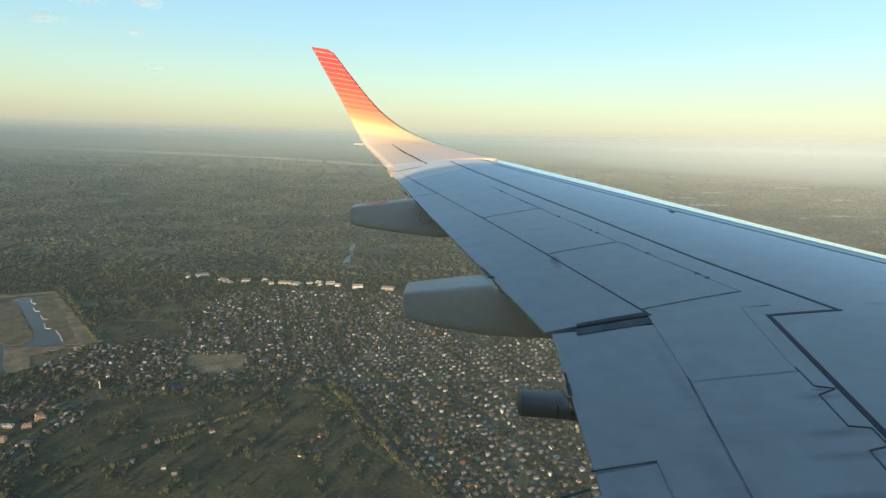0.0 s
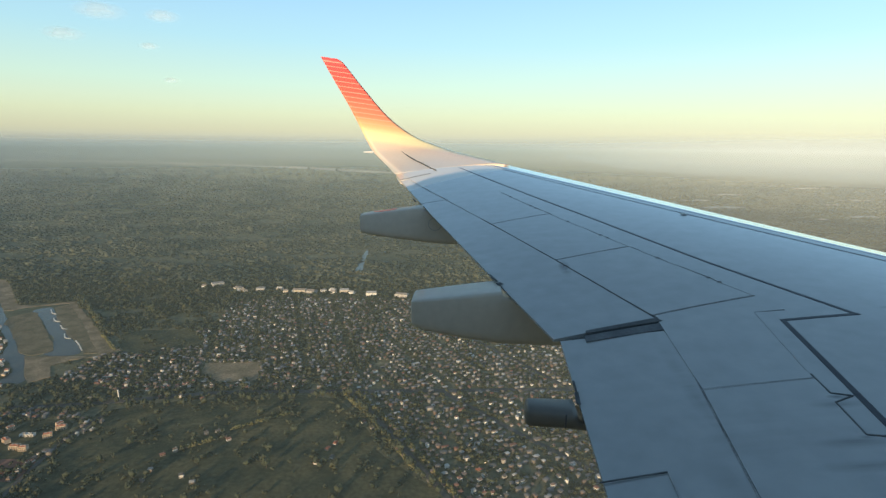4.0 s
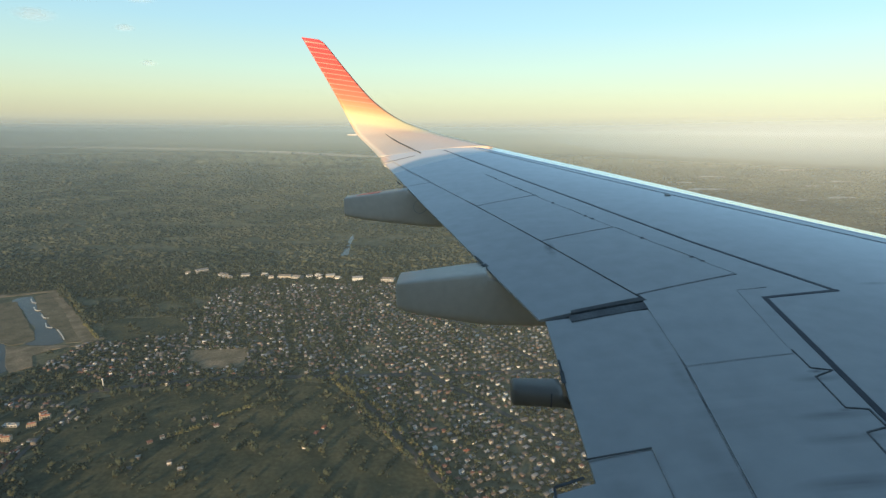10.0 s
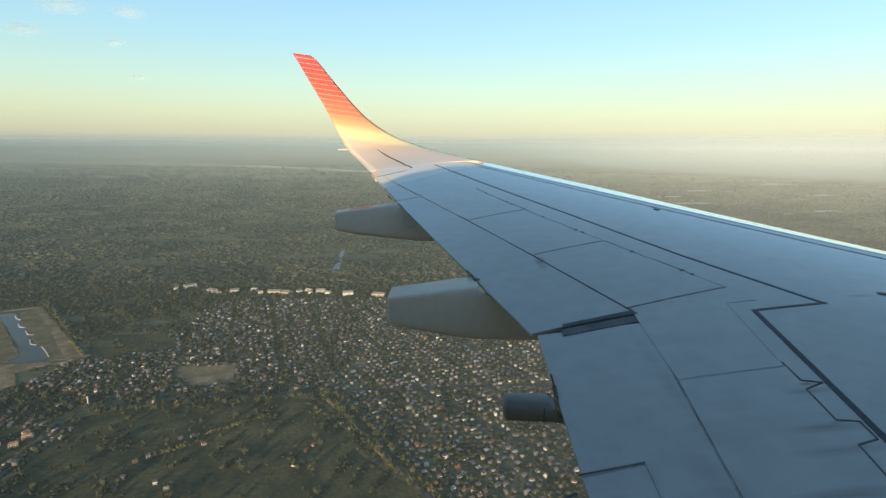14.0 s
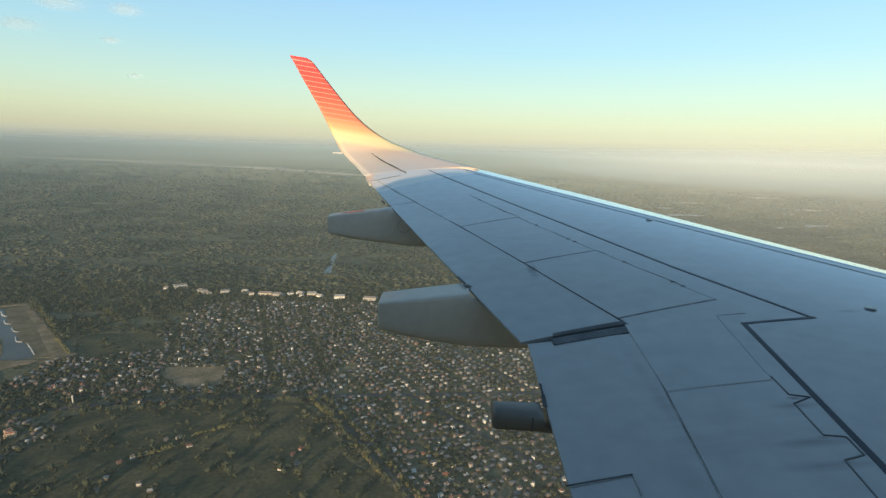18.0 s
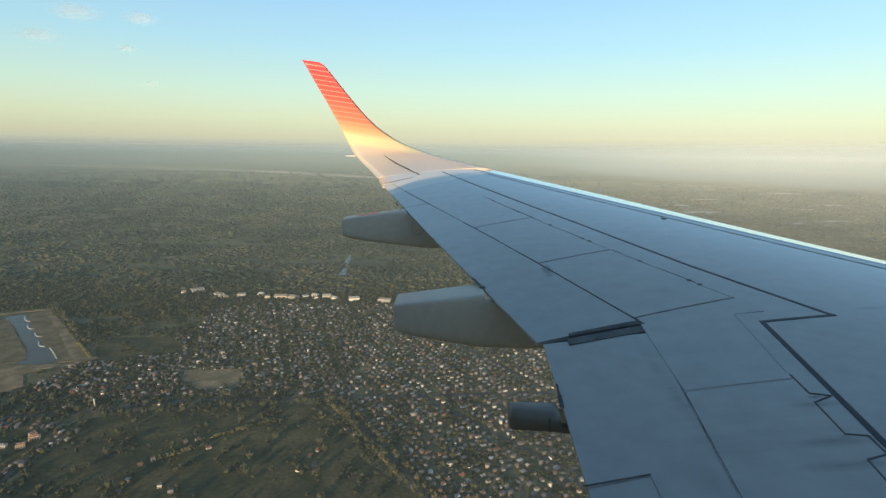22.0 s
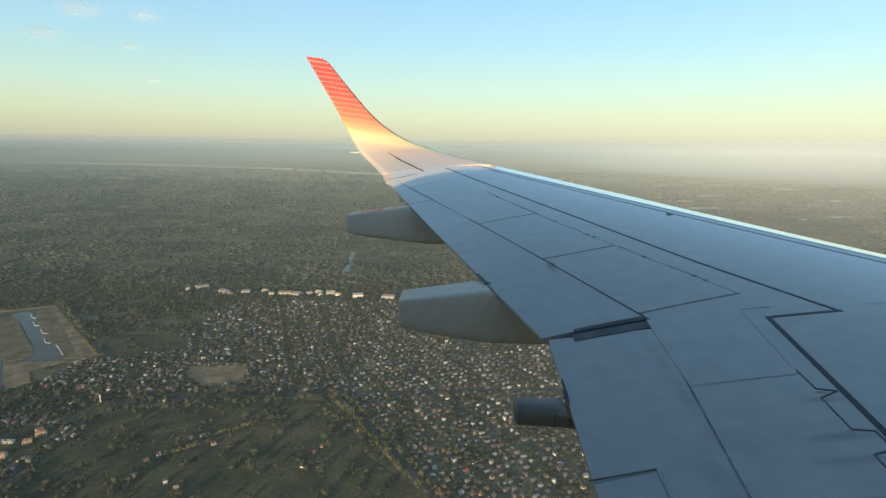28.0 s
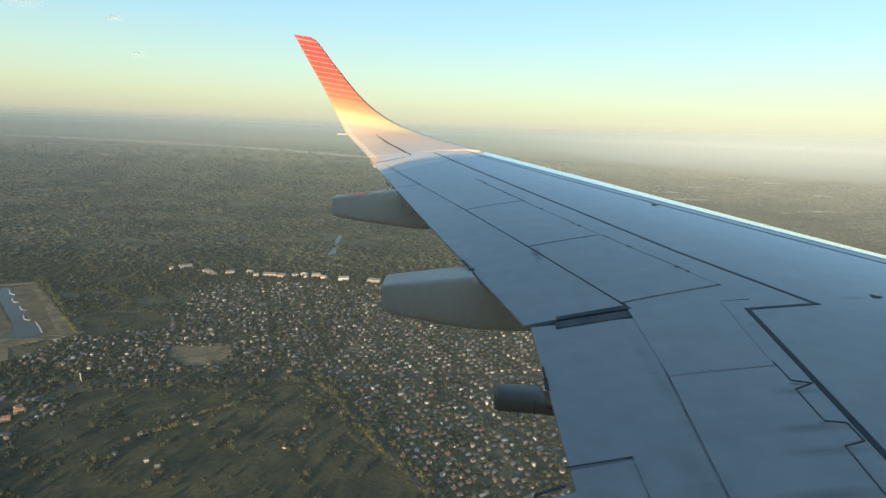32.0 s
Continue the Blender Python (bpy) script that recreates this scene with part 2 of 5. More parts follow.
def water_material():
    m = material("water", (0.046, 0.047, 0.040), 0.16, second=(0.062, 0.060, 0.050), scale=0.01, fine=0.1, spec=0.13)
    n, l = m.node_tree.nodes, m.node_tree.links
    b = n["Principled BSDF"]
    b.inputs["IOR"].default_value = 1.33
    noise_t, bp = n.new("ShaderNodeTexNoise"), n.new("ShaderNodeBump")
    noise_t.inputs["Scale"].default_value = 0.4
    bp.inputs["Strength"].default_value, bp.inputs["Distance"].default_value = 0.25, 0.3
    l.new(n["Texture Coordinate"].outputs["Object"], noise_t.inputs["Vector"])
    l.new(noise_t.outputs["Fac"], bp.inputs["Height"])
    l.new(bp.outputs[0], b.inputs["Normal"])
    return m


def haze_material(name, radius, reach, above, near=False):
    """Haze painted as opacity on a sheet round the camera: thicker where the line of sight past it is longer, and
    thinning out over the horizon.
    """
    m = bpy.data.materials.new(name)
    m.use_nodes = True
    n, l = m.node_tree.nodes, m.node_tree.links
    n.clear()
    out, mix = n.new("ShaderNodeOutputMaterial"), n.new("ShaderNodeMixShader")
    clear, veil = n.new("ShaderNodeBsdfTransparent"), n.new("ShaderNodeBsdfDiffuse")
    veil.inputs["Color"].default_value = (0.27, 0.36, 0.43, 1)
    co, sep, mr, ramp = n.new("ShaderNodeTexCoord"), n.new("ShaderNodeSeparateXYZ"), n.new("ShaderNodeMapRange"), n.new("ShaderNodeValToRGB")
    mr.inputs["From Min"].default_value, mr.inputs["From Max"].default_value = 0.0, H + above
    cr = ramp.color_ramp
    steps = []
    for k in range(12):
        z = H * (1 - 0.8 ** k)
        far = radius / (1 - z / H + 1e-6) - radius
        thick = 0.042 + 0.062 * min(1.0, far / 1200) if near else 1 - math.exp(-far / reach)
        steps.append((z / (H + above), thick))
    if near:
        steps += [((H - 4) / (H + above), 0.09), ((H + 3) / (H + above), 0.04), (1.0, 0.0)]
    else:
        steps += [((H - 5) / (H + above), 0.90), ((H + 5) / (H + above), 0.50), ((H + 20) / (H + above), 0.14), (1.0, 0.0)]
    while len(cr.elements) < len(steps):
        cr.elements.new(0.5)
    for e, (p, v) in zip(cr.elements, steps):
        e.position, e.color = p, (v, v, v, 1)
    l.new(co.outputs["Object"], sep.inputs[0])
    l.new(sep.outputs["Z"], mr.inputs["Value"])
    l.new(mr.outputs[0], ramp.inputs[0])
    # the sheet is painted paler and taller on the estuary side, as brighter haze
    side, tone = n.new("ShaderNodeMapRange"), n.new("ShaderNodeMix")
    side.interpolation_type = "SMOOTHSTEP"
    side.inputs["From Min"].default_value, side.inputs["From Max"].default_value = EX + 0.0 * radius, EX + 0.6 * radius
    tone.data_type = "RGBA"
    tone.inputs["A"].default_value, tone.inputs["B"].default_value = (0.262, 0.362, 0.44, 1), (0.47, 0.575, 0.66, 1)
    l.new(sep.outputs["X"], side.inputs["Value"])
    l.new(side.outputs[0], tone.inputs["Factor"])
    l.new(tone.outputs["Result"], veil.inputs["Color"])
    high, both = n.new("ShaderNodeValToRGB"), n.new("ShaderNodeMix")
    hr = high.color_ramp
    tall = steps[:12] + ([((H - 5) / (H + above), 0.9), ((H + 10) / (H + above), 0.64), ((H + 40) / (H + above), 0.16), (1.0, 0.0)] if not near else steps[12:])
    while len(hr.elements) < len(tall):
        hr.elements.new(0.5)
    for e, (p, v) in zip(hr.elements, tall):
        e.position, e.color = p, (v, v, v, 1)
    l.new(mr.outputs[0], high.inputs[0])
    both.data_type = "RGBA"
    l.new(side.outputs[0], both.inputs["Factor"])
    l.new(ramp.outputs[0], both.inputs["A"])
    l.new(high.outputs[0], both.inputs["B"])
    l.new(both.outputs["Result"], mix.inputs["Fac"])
    l.new(clear.outputs[0], mix.inputs[1])
    l.new(veil.outputs[0], mix.inputs[2])
    l.new(mix.outputs[0], out.inputs["Surface"])
    return m


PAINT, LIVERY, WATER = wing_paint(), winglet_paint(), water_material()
METAL = material("polished_aluminium", (0.97, 0.97, 0.96), 0.2, 1.0, second=(0.86, 0.86, 0.86), scale=1.5, fine=0.06)
SEAL = material("dark_sealant", (0.045, 0.05, 0.055), 0.7, second=(0.09, 0.095, 0.10), scale=4, fine=0.2)
BLACK = material("black_marking", (0.012, 0.016, 0.03), 0.5, second=(0.03, 0.035, 0.05), scale=5, fine=0.2)
RUBBER = material("grey_rubber_seal", (0.075, 0.085, 0.095), 0.75, second=(0.13, 0.14, 0.15), scale=6, fine=0.2)
JOINT = material("thin_joint", (0.11, 0.115, 0.125), 0.7, second=(0.30, 0.31, 0.32), scale=7, fine=0.3)
FAINT = material("faint_joint", (0.22, 0.23, 0.24), 0.6, second=(0.34, 0.35, 0.36), scale=9, fine=0.2)
# darker copy of the fairing paint, with the innermost fairing's shade in its colour
POD_SHADED = material("shaded_fairing_paint", (0.125, 0.115, 0.102), 0.42, second=(0.16, 0.145, 0.128), scale=1.6, fine=0.08)
# colour for a reflected red glow
RED_SHEEN = material("red_sheen_paint", (0.80, 0.11, 0.09), 0.4, second=(0.5, 0.07, 0.05), scale=6, fine=0.15)
POD = material("fairing_paint", (0.49, 0.45, 0.395), 0.42, second=(0.53, 0.485, 0.42), scale=1.6, fine=0.06)
HULL = material("fuselage_paint", (0.72, 0.72, 0.72), 0.35, second=(0.66, 0.66, 0.67), scale=0.7, fine=0.04)
STEEL = material("worn_steel", (0.35, 0.35, 0.35), 0.4, 0.8, second=(0.2, 0.2, 0.2), scale=20, fine=0.2)

# ---- helpers for meshes ----
def part(name, bm, mat, parent=None, label="", smooth=False):
    me = bpy.data.meshes.new(name)
    bmesh.ops.recalc_face_normals(bm, faces=bm.faces)
    bm.to_mesh(me)
    bm.free()
    for m in (mat if isinstance(mat, (list, tuple)) else [mat]):
        me.materials.append(m)
    if smooth:
        me.polygons.foreach_set("use_smooth", [True] * len(me.polygons))
    ob = new(name, me)
    ob.parent = parent
    return tagged(ob, label)


def thing(name, label, category, at=(0, 0, 0), turn=0.0, group="", kind=""):
    ob = new(name)
    ob.empty_display_size = 0.5
    ob.matrix_basis = pose(*at, 0, 0, turn)
    return tagged(ob, label, category, group, kind)


def bars(rings, closed=True, caps=True):
    """A skin over rings of equally many points."""
    bm = bmesh.new()
    vs = [[bm.verts.new(p) for p in r] for r in rings]
    k = len(rings[0])
    for a, b in zip(vs, vs[1:]):
        for i in range(k if closed else k - 1):
            bm.faces.new((a[i], a[(i + 1) % k], b[(i + 1) % k], b[i]))
    if caps and closed:
        bm.faces.new(vs[0])
        bm.faces.new(vs[-1])
    return bm


def box(bm, x0, x1, y0, y1, z0, z1):
    v = [bm.verts.new((x, y, z)) for z in (z0, z1) for x, y in ((x0, y0), (x1, y0), (x1, y1), (x0, y1))]
    for f in ((0, 1, 2, 3), (7, 6, 5, 4), (0, 4, 5, 1), (1, 5, 6, 2), (2, 6, 7, 3), (3, 7, 4, 0)):
        bm.faces.new([v[i] for i in f])
    return bm


# ---- the aircraft: x towards its nose, y out along the wing, z up, from the seat ----
def le_x(y):
    return -0.44 + (11.0 - y) * 0.52


def le_z(y):
    return -1.123 + 0.0746 * y + 0.00201 * y * y


def chord(y):
    return 1.4 + (10.5 - y) * 0.43 if y > 6 else 3.335 + (6 - y) * 0.55


def top_z(x, y):
    return le_z(y) - 0.11 * (le_x(y) - x) ** 2 / chord(y)


def te_x(y):  # trailing edge of flap and aileron
    return 0.55 - 0.2925 * (y - 2.94)


def sp_x(y):  # trailing edge of the spoilers
    return 1.195 - 0.397 * (y - 3.09) + 0.045 * math.sin(math.pi * min(1.0, (y - 3.09) / 4.4)) if y > 3.09 else 1.2 + 0.107 * (y - 3.09)


def hinge_x(y):  # front edge of the spoilers
    return 1.895 - 0.435 * (y - 3.31) + 0.008 * (y - 3.31) ** 2


def slab(corners, lift=0.0, thick=0.02, nx=6, ny=6, aft=0.0):
    """A plate that follows the wing's upper skin over a four-cornered patch of the plan (front in, front out, aft out, aft in)."""
    a, b, c, d = [Vector(p) for p in corners]
    rings = []
    bm = bmesh.new()
    for side in (0, 1):
        grid = []
        for j in range(ny + 1):
            v = j / ny
            row = []
            for i in range(nx + 1):
                u = i / nx
                p = a.lerp(b, v).lerp(d.lerp(c, v), u)
                z = top_z(p.x, p.y) + lift - aft * u
                t = thick * (1 - 0.85 * u) if aft or thick > 0.1 else thick
                row.append(bm.verts.new((p.x, p.y, z - side * t)))
            grid.append(row)
        rings.append(grid)
    up, dn = rings
    for j in range(ny):
        for i in range(nx):
            bm.faces.new((up[j][i], up[j][i + 1], up[j + 1][i + 1], up[j + 1][i]))
            bm.faces.new((dn[j][i], dn[j + 1][i], dn[j + 1][i + 1], dn[j][i + 1]))
    edge = [(j, 0) for j in range(ny + 1)] + [(ny, i) for i in range(1, nx + 1)] + [(j, nx) for j in range(ny - 1, -1, -1)] + [(0, i) for i in range(nx - 1, 0, -1)]
    for (j, i), (q, p) in zip(edge, edge[1:] + edge[:1]):
        bm.faces.new((up[j][i], up[q][p], dn[q][p], dn[j][i]))
    return bm


def line(p, q, width, lift=0.004, n=14):
    """The plan corners of a narrow stripe from p to q."""
    p, q = Vector(p), Vector(q)
    s = (q - p).normalized().orthogonal() * width / 2
    return slab((p + s, q + s, q - s, p - s), lift, 0.003, 1, n)


FUS_Z = -0.1  # middle of the fuselage below the seated eye
plane = thing("airliner", "grey twin-jet airliner in flight with a red and orange winglet", "airplane", (EX, 0, H))
def seam_back(y):
    """How far the slat's rear seam lies behind the line of the front edge."""
    return 0.05 + 0.05 * max(0.0, y - 3.8)


def nose_reach(y):
    """How far the rounded nose reaches before that line."""
    return 0.42 * min(1.0, max(0.1, (11.0 - y) / 4))


def skin():
    """The wing box: upper skin from the leading edge back to the spoilers' rear edge, and a flat underside."""
    bm = bmesh.new()
    up, dn = [], []
    for j in range(49):
        y = -0.6 + 0.2 * j
        x0, x1 = le_x(y) - seam_back(y), sp_x(y) + 0.012
        xs = [x0 + (x1 - x0) * i / 26 for i in range(27)]
        up.append([bm.verts.new((x, y, top_z(x, y))) for x in xs])
        dn.append([bm.verts.new((x, y, top_z(x, y) - 0.03 - 0.17 * (1 - i / 26))) for i, x in enumerate(xs)])
    for j in range(48):
        for i in range(26):
            bm.faces.new((up[j][i], up[j][i + 1], up[j + 1][i + 1], up[j + 1][i]))
            bm.faces.new((dn[j][i], dn[j + 1][i], dn[j + 1][i + 1], dn[j][i + 1]))
        bm.faces.new((up[j][26], dn[j][26], dn[j + 1][26], up[j + 1][26]))
        bm.faces.new((up[j][0], up[j + 1][0], dn[j + 1][0], dn[j][0]))
    return bm


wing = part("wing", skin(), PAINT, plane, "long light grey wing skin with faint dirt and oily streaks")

# leading edge: a painted slat skin with a polished nose that wraps round the front
lip, nose = [], []
for j in range(41):
    y = -0.6 + j * 0.245
    x0, x1, r = le_x(y) - seam_back(y) + 0.004, le_x(y) + nose_reach(y), 0.032 - 0.0003 * j
    xm, z = x0 + 0.10 * min(1.0, max(0.2, (11.0 - y) / 5)), top_z(x0, y) + 0.003
    fall = (x1 - 1.5 * r - xm) * math.tan(radians(6.5 * (1 - 0.09 * (y - 3.9))))
    lip.append([(x0 + (xm - 0.001 - x0) * i / 3, y, z + 0.002 * i / 3) for i in range(4)] + [(xm - 0.001, y, z - 0.05), (x0, y, z - 0.05)])
    ring = [(xm, y, z - 0.05)] + [(xm + (x1 - 1.5 * r - xm) * i / 3, y, z + 0.002 - fall * i / 3) for i in range(4)]
    ring += [(x1 - 1.5 * r + 1.5 * r * math.sin(a), y, z + 0.002 - fall - r + r * math.cos(a)) for a in [math.pi * i / 10 for i in range(1, 11)]]
    nose.append(ring)
slat = part("slat_skin", bars(lip), PAINT, plane, "painted rear strip of the leading edge slat")
part("leading_edge", bars(nose), METAL, plane, "polished bare metal leading edge", True)
part("seam", line((le_x(-0.6) - seam_back(-0.6) - 0.006, -0.6), (le_x(3.8) - seam_back(3.8) - 0.006, 3.8), 0.005, 0.002, 20), FAINT, slat)
part("seam", line((le_x(3.8) - seam_back(3.8) - 0.006, 3.8), (le_x(9.2) - seam_back(9.2) - 0.006, 9.2), 0.006, 0.002, 40), FAINT, slat)

# spoilers: thin raised plates with dark joints
SPOILERS = ((3.21, 4.315), (4.335, 5.545), (5.565, 6.80))
SKEW = 0.19  # the side joints lean outward towards the hinge
for y0, y1 in SPOILERS:
    s = part("spoiler", slab(((hinge_x(y0 + SKEW) - 0.012, y0 + SKEW), (hinge_x(y1 + SKEW) - 0.012, y1 + SKEW), (sp_x(y1), y1), (sp_x(y0), y0)), 0.0015, 0.02, 8, 12), PAINT, plane, "flat grey hinged spoiler panel")
    part("seam", line((sp_x(y0), y0 - 0.010), (hinge_x(y0 + SKEW), y0 + SKEW - 0.010), 0.0045 if y0 < 4 else 0.003, 0.003), JOINT if y0 < 4 else FAINT, s)
    for k in (0.22, 0.30, 0.72):
        y = y0 + SKEW + (y1 - y0) * k
        bm = bmesh.new()
        x, z = hinge_x(y), top_z(hinge_x(y), y)
        box(bm, x - 0.020, x + 0.010, y - 0.007, y + 0.007, z + 0.001, z + 0.009)
        bmesh.ops.bevel(bm, geom=bm.edges[:], offset=0.003, segments=1, affect="EDGES")
        part("hinge", bm, JOINT, s)
# the hinge line, in short lengths that do not quite meet
step = [3.40, 3.66, 3.70, 4.02, 4.11, 4.40, 4.52, 4.95, 5.08, 5.20, 5.60, 5.72, 6.10, 6.18, 6.62, 6.95]
for k, (ya, yb) in enumerate(zip(step, step[1:])):
    o = 0.008 * ((k * 7) % 3 - 1)
    part("seam", line((hinge_x(ya) + o, ya), (hinge_x(yb) + o, yb - 0.015), 0.0055 if k % 3 else 0.0035, 0.003, 4), JOINT if k % 2 else FAINT, wing)
INNER = ((2.43, 3.18, 1.63), (1.30, 2.428, 1.50))
for y0, y1, x in INNER:
    s = part("spoiler", slab(((x + 0.02, y0), (x + 0.16, y1), (sp_x(y1), y1 - 0.03), (sp_x(y0), y0 - 0.03)), 0.0015, 0.02, 8, 10), PAINT, plane, "flat grey inner spoiler panel with oily streaks")
    part("seam", line((sp_x(y0), y0 - 0.04), (x + 0.02, y0 - 0.008), 0.003, 0.003), FAINT, s)
zig = [(1.66, 2.46), (1.65, 2.30), (1.73, 2.27), (1.63, 2.23), (1.61, 2.01), (1.69, 1.99), (1.68, 1.88), (1.59, 1.86), (1.56, 1.63), (1.54, 1.2)]
for p, q in zip(zig, zig[1:]):
    part("seam", line(p, q, 0.0065, 0.003, 6), SEAL, wing)
part("seam", line((1.735, 3.15), (1.655, 2.49), 0.002, 0.003, 6), FAINT, wing)
part("seam", line((1.735, 3.15), (1.92, 3.165), 0.002, 0.003, 4), FAINT, wing)

# black walkway outline
for p, q, w in (((-0.14, 8.87), (1.28, 5.45), 0.022), ((1.28, 5.45), (1.84, 4.03), 0.022), ((1.84, 4.03), (2.27, 3.07), 0.024), ((2.29, 3.07), (1.85, 3.03), 0.024), ((1.84, 3.04), (1.70, 1.81), 0.029), ((1.70, 1.81), (1.55, 0.6), 0.030)):
    part("walkway_line", line(p, q, w, 0.002, 24), BLACK, wing, "black painted walkway line")

# flaps and aileron, a little lower than the spoilers
def flap(name, y0, y1, x_aft0, x_aft1, drop, label, x_gap=-0.03):
    return part(name, slab(((sp_x(y0) - x_gap, y0), (sp_x(y1) - x_gap, y1), (x_aft1, y1), (x_aft0, y0)), -drop, 0.10, 8, 16, 0.006), PAINT, plane, label)


part("outboard_flap", slab(((sp_x(3.16) + 0.07, 3.16), (sp_x(6.84) + 0.05, 6.84), (te_x(6.84), 6.84), (te_x(3.03), 3.03)), -0.003, 0.10, 8, 16, 0.006), PAINT, plane, "long light grey outboard flap")
flap("aileron", 6.855, 8.45, te_x(6.855), te_x(8.45), 0.003, "light grey aileron")
inner = flap("inboard_flap", -0.6, 3.00, 0.505, 0.558, 0.003, "broad light grey inboard flap")
root = part("flap_root_panel", slab(((0.56, -0.6), (0.56, 1.74), (0.375, 1.70), (0.36, -0.6)), 0.0, 0.03, 4, 10), PAINT, plane, "stepped grey panel at the flap's inner end")
part("seal", line((0.50, 1.765), (0.385, 1.735), 0.012, 0.004, 4), SEAL, root, "black rubber edge seal")
part("seal", line((0.385, 1.735), (0.355, 1.30), 0.010, 0.004, 6), SEAL, root, "black rubber edge seal")
part("seam", line((0.79, 1.88), (0.775, 1.3), 0.004, 0.0, 8), FAINT, inner)
part("seam", line((0.525, 1.86), (0.79, 1.885), 0.006, 0.0, 8), SEAL, inner)
ys = [3.14 + 0.335 * k for k in range(17)]
for ya, yb in zip(ys, ys[1:]):
    part("seam", line((sp_x(ya) - 0.003, ya), (sp_x(yb) - 0.003, yb), 0.009 if ya < 5.5 else 0.005, -0.0005, 3), SEAL if ya < 5.5 else FAINT, wing)
part("seam", line((sp_x(-0.5) - 0.002, -0.5), (sp_x(3.08) - 0.002, 3.08), 0.004, -0.0005, 16), JOINT, wing)
# dark plates below the slots and the gap, added in place of shade
part("slot_shade", slab(((sp_x(8.4) + 0.05, 8.4), (sp_x(3.1) + 0.05, 3.1), (sp_x(3.1) - 0.1, 3.1), (sp_x(8.4) - 0.08, 8.4)), -0.05, 0.02, 2, 20), SEAL, plane, "dark plate for the shade in the slot ahead of the flap")
part("slot_shade", slab(((1.25, -0.5), (1.26, 3.1), (1.1, 3.1), (1.0, -0.5)), -0.055, 0.02, 2, 20), SEAL, plane, "dark plate for the shade in the slot ahead of the flap")
part("gap_shade", slab(((1.17, 2.97), (1.17, 3.20), (0.585, 3.19), (0.585, 2.97)), -0.030, 0.03, 8, 2), SEAL, plane, "dark filler plate for the shade between the flaps")
bm = slab(((1.185, 3.02), (1.185, 3.10), (0.70, 3.02), (0.70, 2.95)), 0.0, 0.05, 8, 2)
part("flap_seal", bm, RUBBER, plane, "dark grey rubber end seal")
part("flap_seal", slab(((1.185, 3.115), (1.16, 3.16), (0.72, 3.075), (0.72, 3.04)), 0.004, 0.03, 8, 2), SEAL, plane, "dark grey rubber end seal")

# outer wing and winglet: front and rear edge, each x, y, z, from the aileron's end to the tip
TIP = (((0.70, 9.00, le_z(9.0)), (te_x(8.46) - 0.16, 9.00, top_z(te_x(9.0), 9.0))),
       ((0.08, 10.0, -0.176), (-1.52, 10.0, -0.35)), ((-0.22, 10.55, -0.115), (-1.75, 10.5, -0.22)), ((-0.46, 11.0, -0.045), (-1.93, 10.8, -0.08)),
       ((-0.98, 11.3, 0.13), (-2.13, 11.1, 0.20)), ((-1.44, 11.5, 0.39), (-2.29, 11.3, 0.45)), ((-1.82, 11.65, 0.71), (-2.54, 11.5, 0.85)),
       ((-2.28, 11.80, 1.22), (-2.87, 11.70, 1.35)), ((-2.62, 11.93, 1.62), (-3.10, 11.87, 1.70)), ((-2.75, 11.945, 1.76), (-3.17, 11.89, 1.81)), ((-2.86, 11.95, 1.825), (-3.20, 11.90, 1.86)))


def winglet_rings():
    sec = [(Vector(a), Vector(b)) for a, b in TIP]
    fine = []
    for i in range(len(sec) - 1):
        p0, p1, p2, p3 = sec[max(i - 1, 0)], sec[i], sec[i + 1], sec[min(i + 2, len(sec) - 1)]
        for s in range(6):
            t = s / 6
            fine.append(tuple(0.5 * (2 * p1[k] + (p2[k] - p0[k]) * t + (2 * p0[k] - 5 * p1[k] + 4 * p2[k] - p3[k]) * t * t + (3 * p1[k] - p0[k] - 3 * p2[k] + p3[k]) * t ** 3) for k in (0, 1)))
    fine.append(sec[-1])
    rings = []
    for i, (a, b) in enumerate(fine):
        q, r = fine[min(i + 1, len(fine) - 1)], fine[max(i - 1, 0)]
        span = ((q[0] + q[1]) - (r[0] + r[1])).normalized()
        up = (a - b).normalized().cross(span)
        if up.z < 0 and up.y > -0.2:
            up = -up
        c = (a - b).length
        th = 0.05 * c if i < len(fine) - 3 else 0.02 * c
        ring = []
        for s in [k / 12 for k in range(13)]:
            ring.append(a.lerp(b, s) + up * (0.30 * th * math.sqrt(s) * (1 - s) * 4))
        for s in [k / 12 for k in range(11, 0, -1)]:
            ring.append(a.lerp(b, s) - up * (th * 1.4 * math.sqrt(s) * (1 - s)) - up * 0.004)
        rings.append(ring)
    return rings


tip = part("winglet", bars(winglet_rings()), LIVERY, plane, "upswept winglet striped red, orange and yellow", True)
part("aileron_end", slab(((sp_x(8.47) - 0.0, 8.47), (0.2, 9.02), (te_x(9.0) + 0.02, 9.02), (te_x(8.47), 8.47)), -0.004, 0.06, 5, 4), PAINT, plane, "light grey fixed tip panel")
part("seam", line((te_x(8.46), 8.46), (-0.60, 8.62), 0.011, 0.006, 6), SEAL, tip)


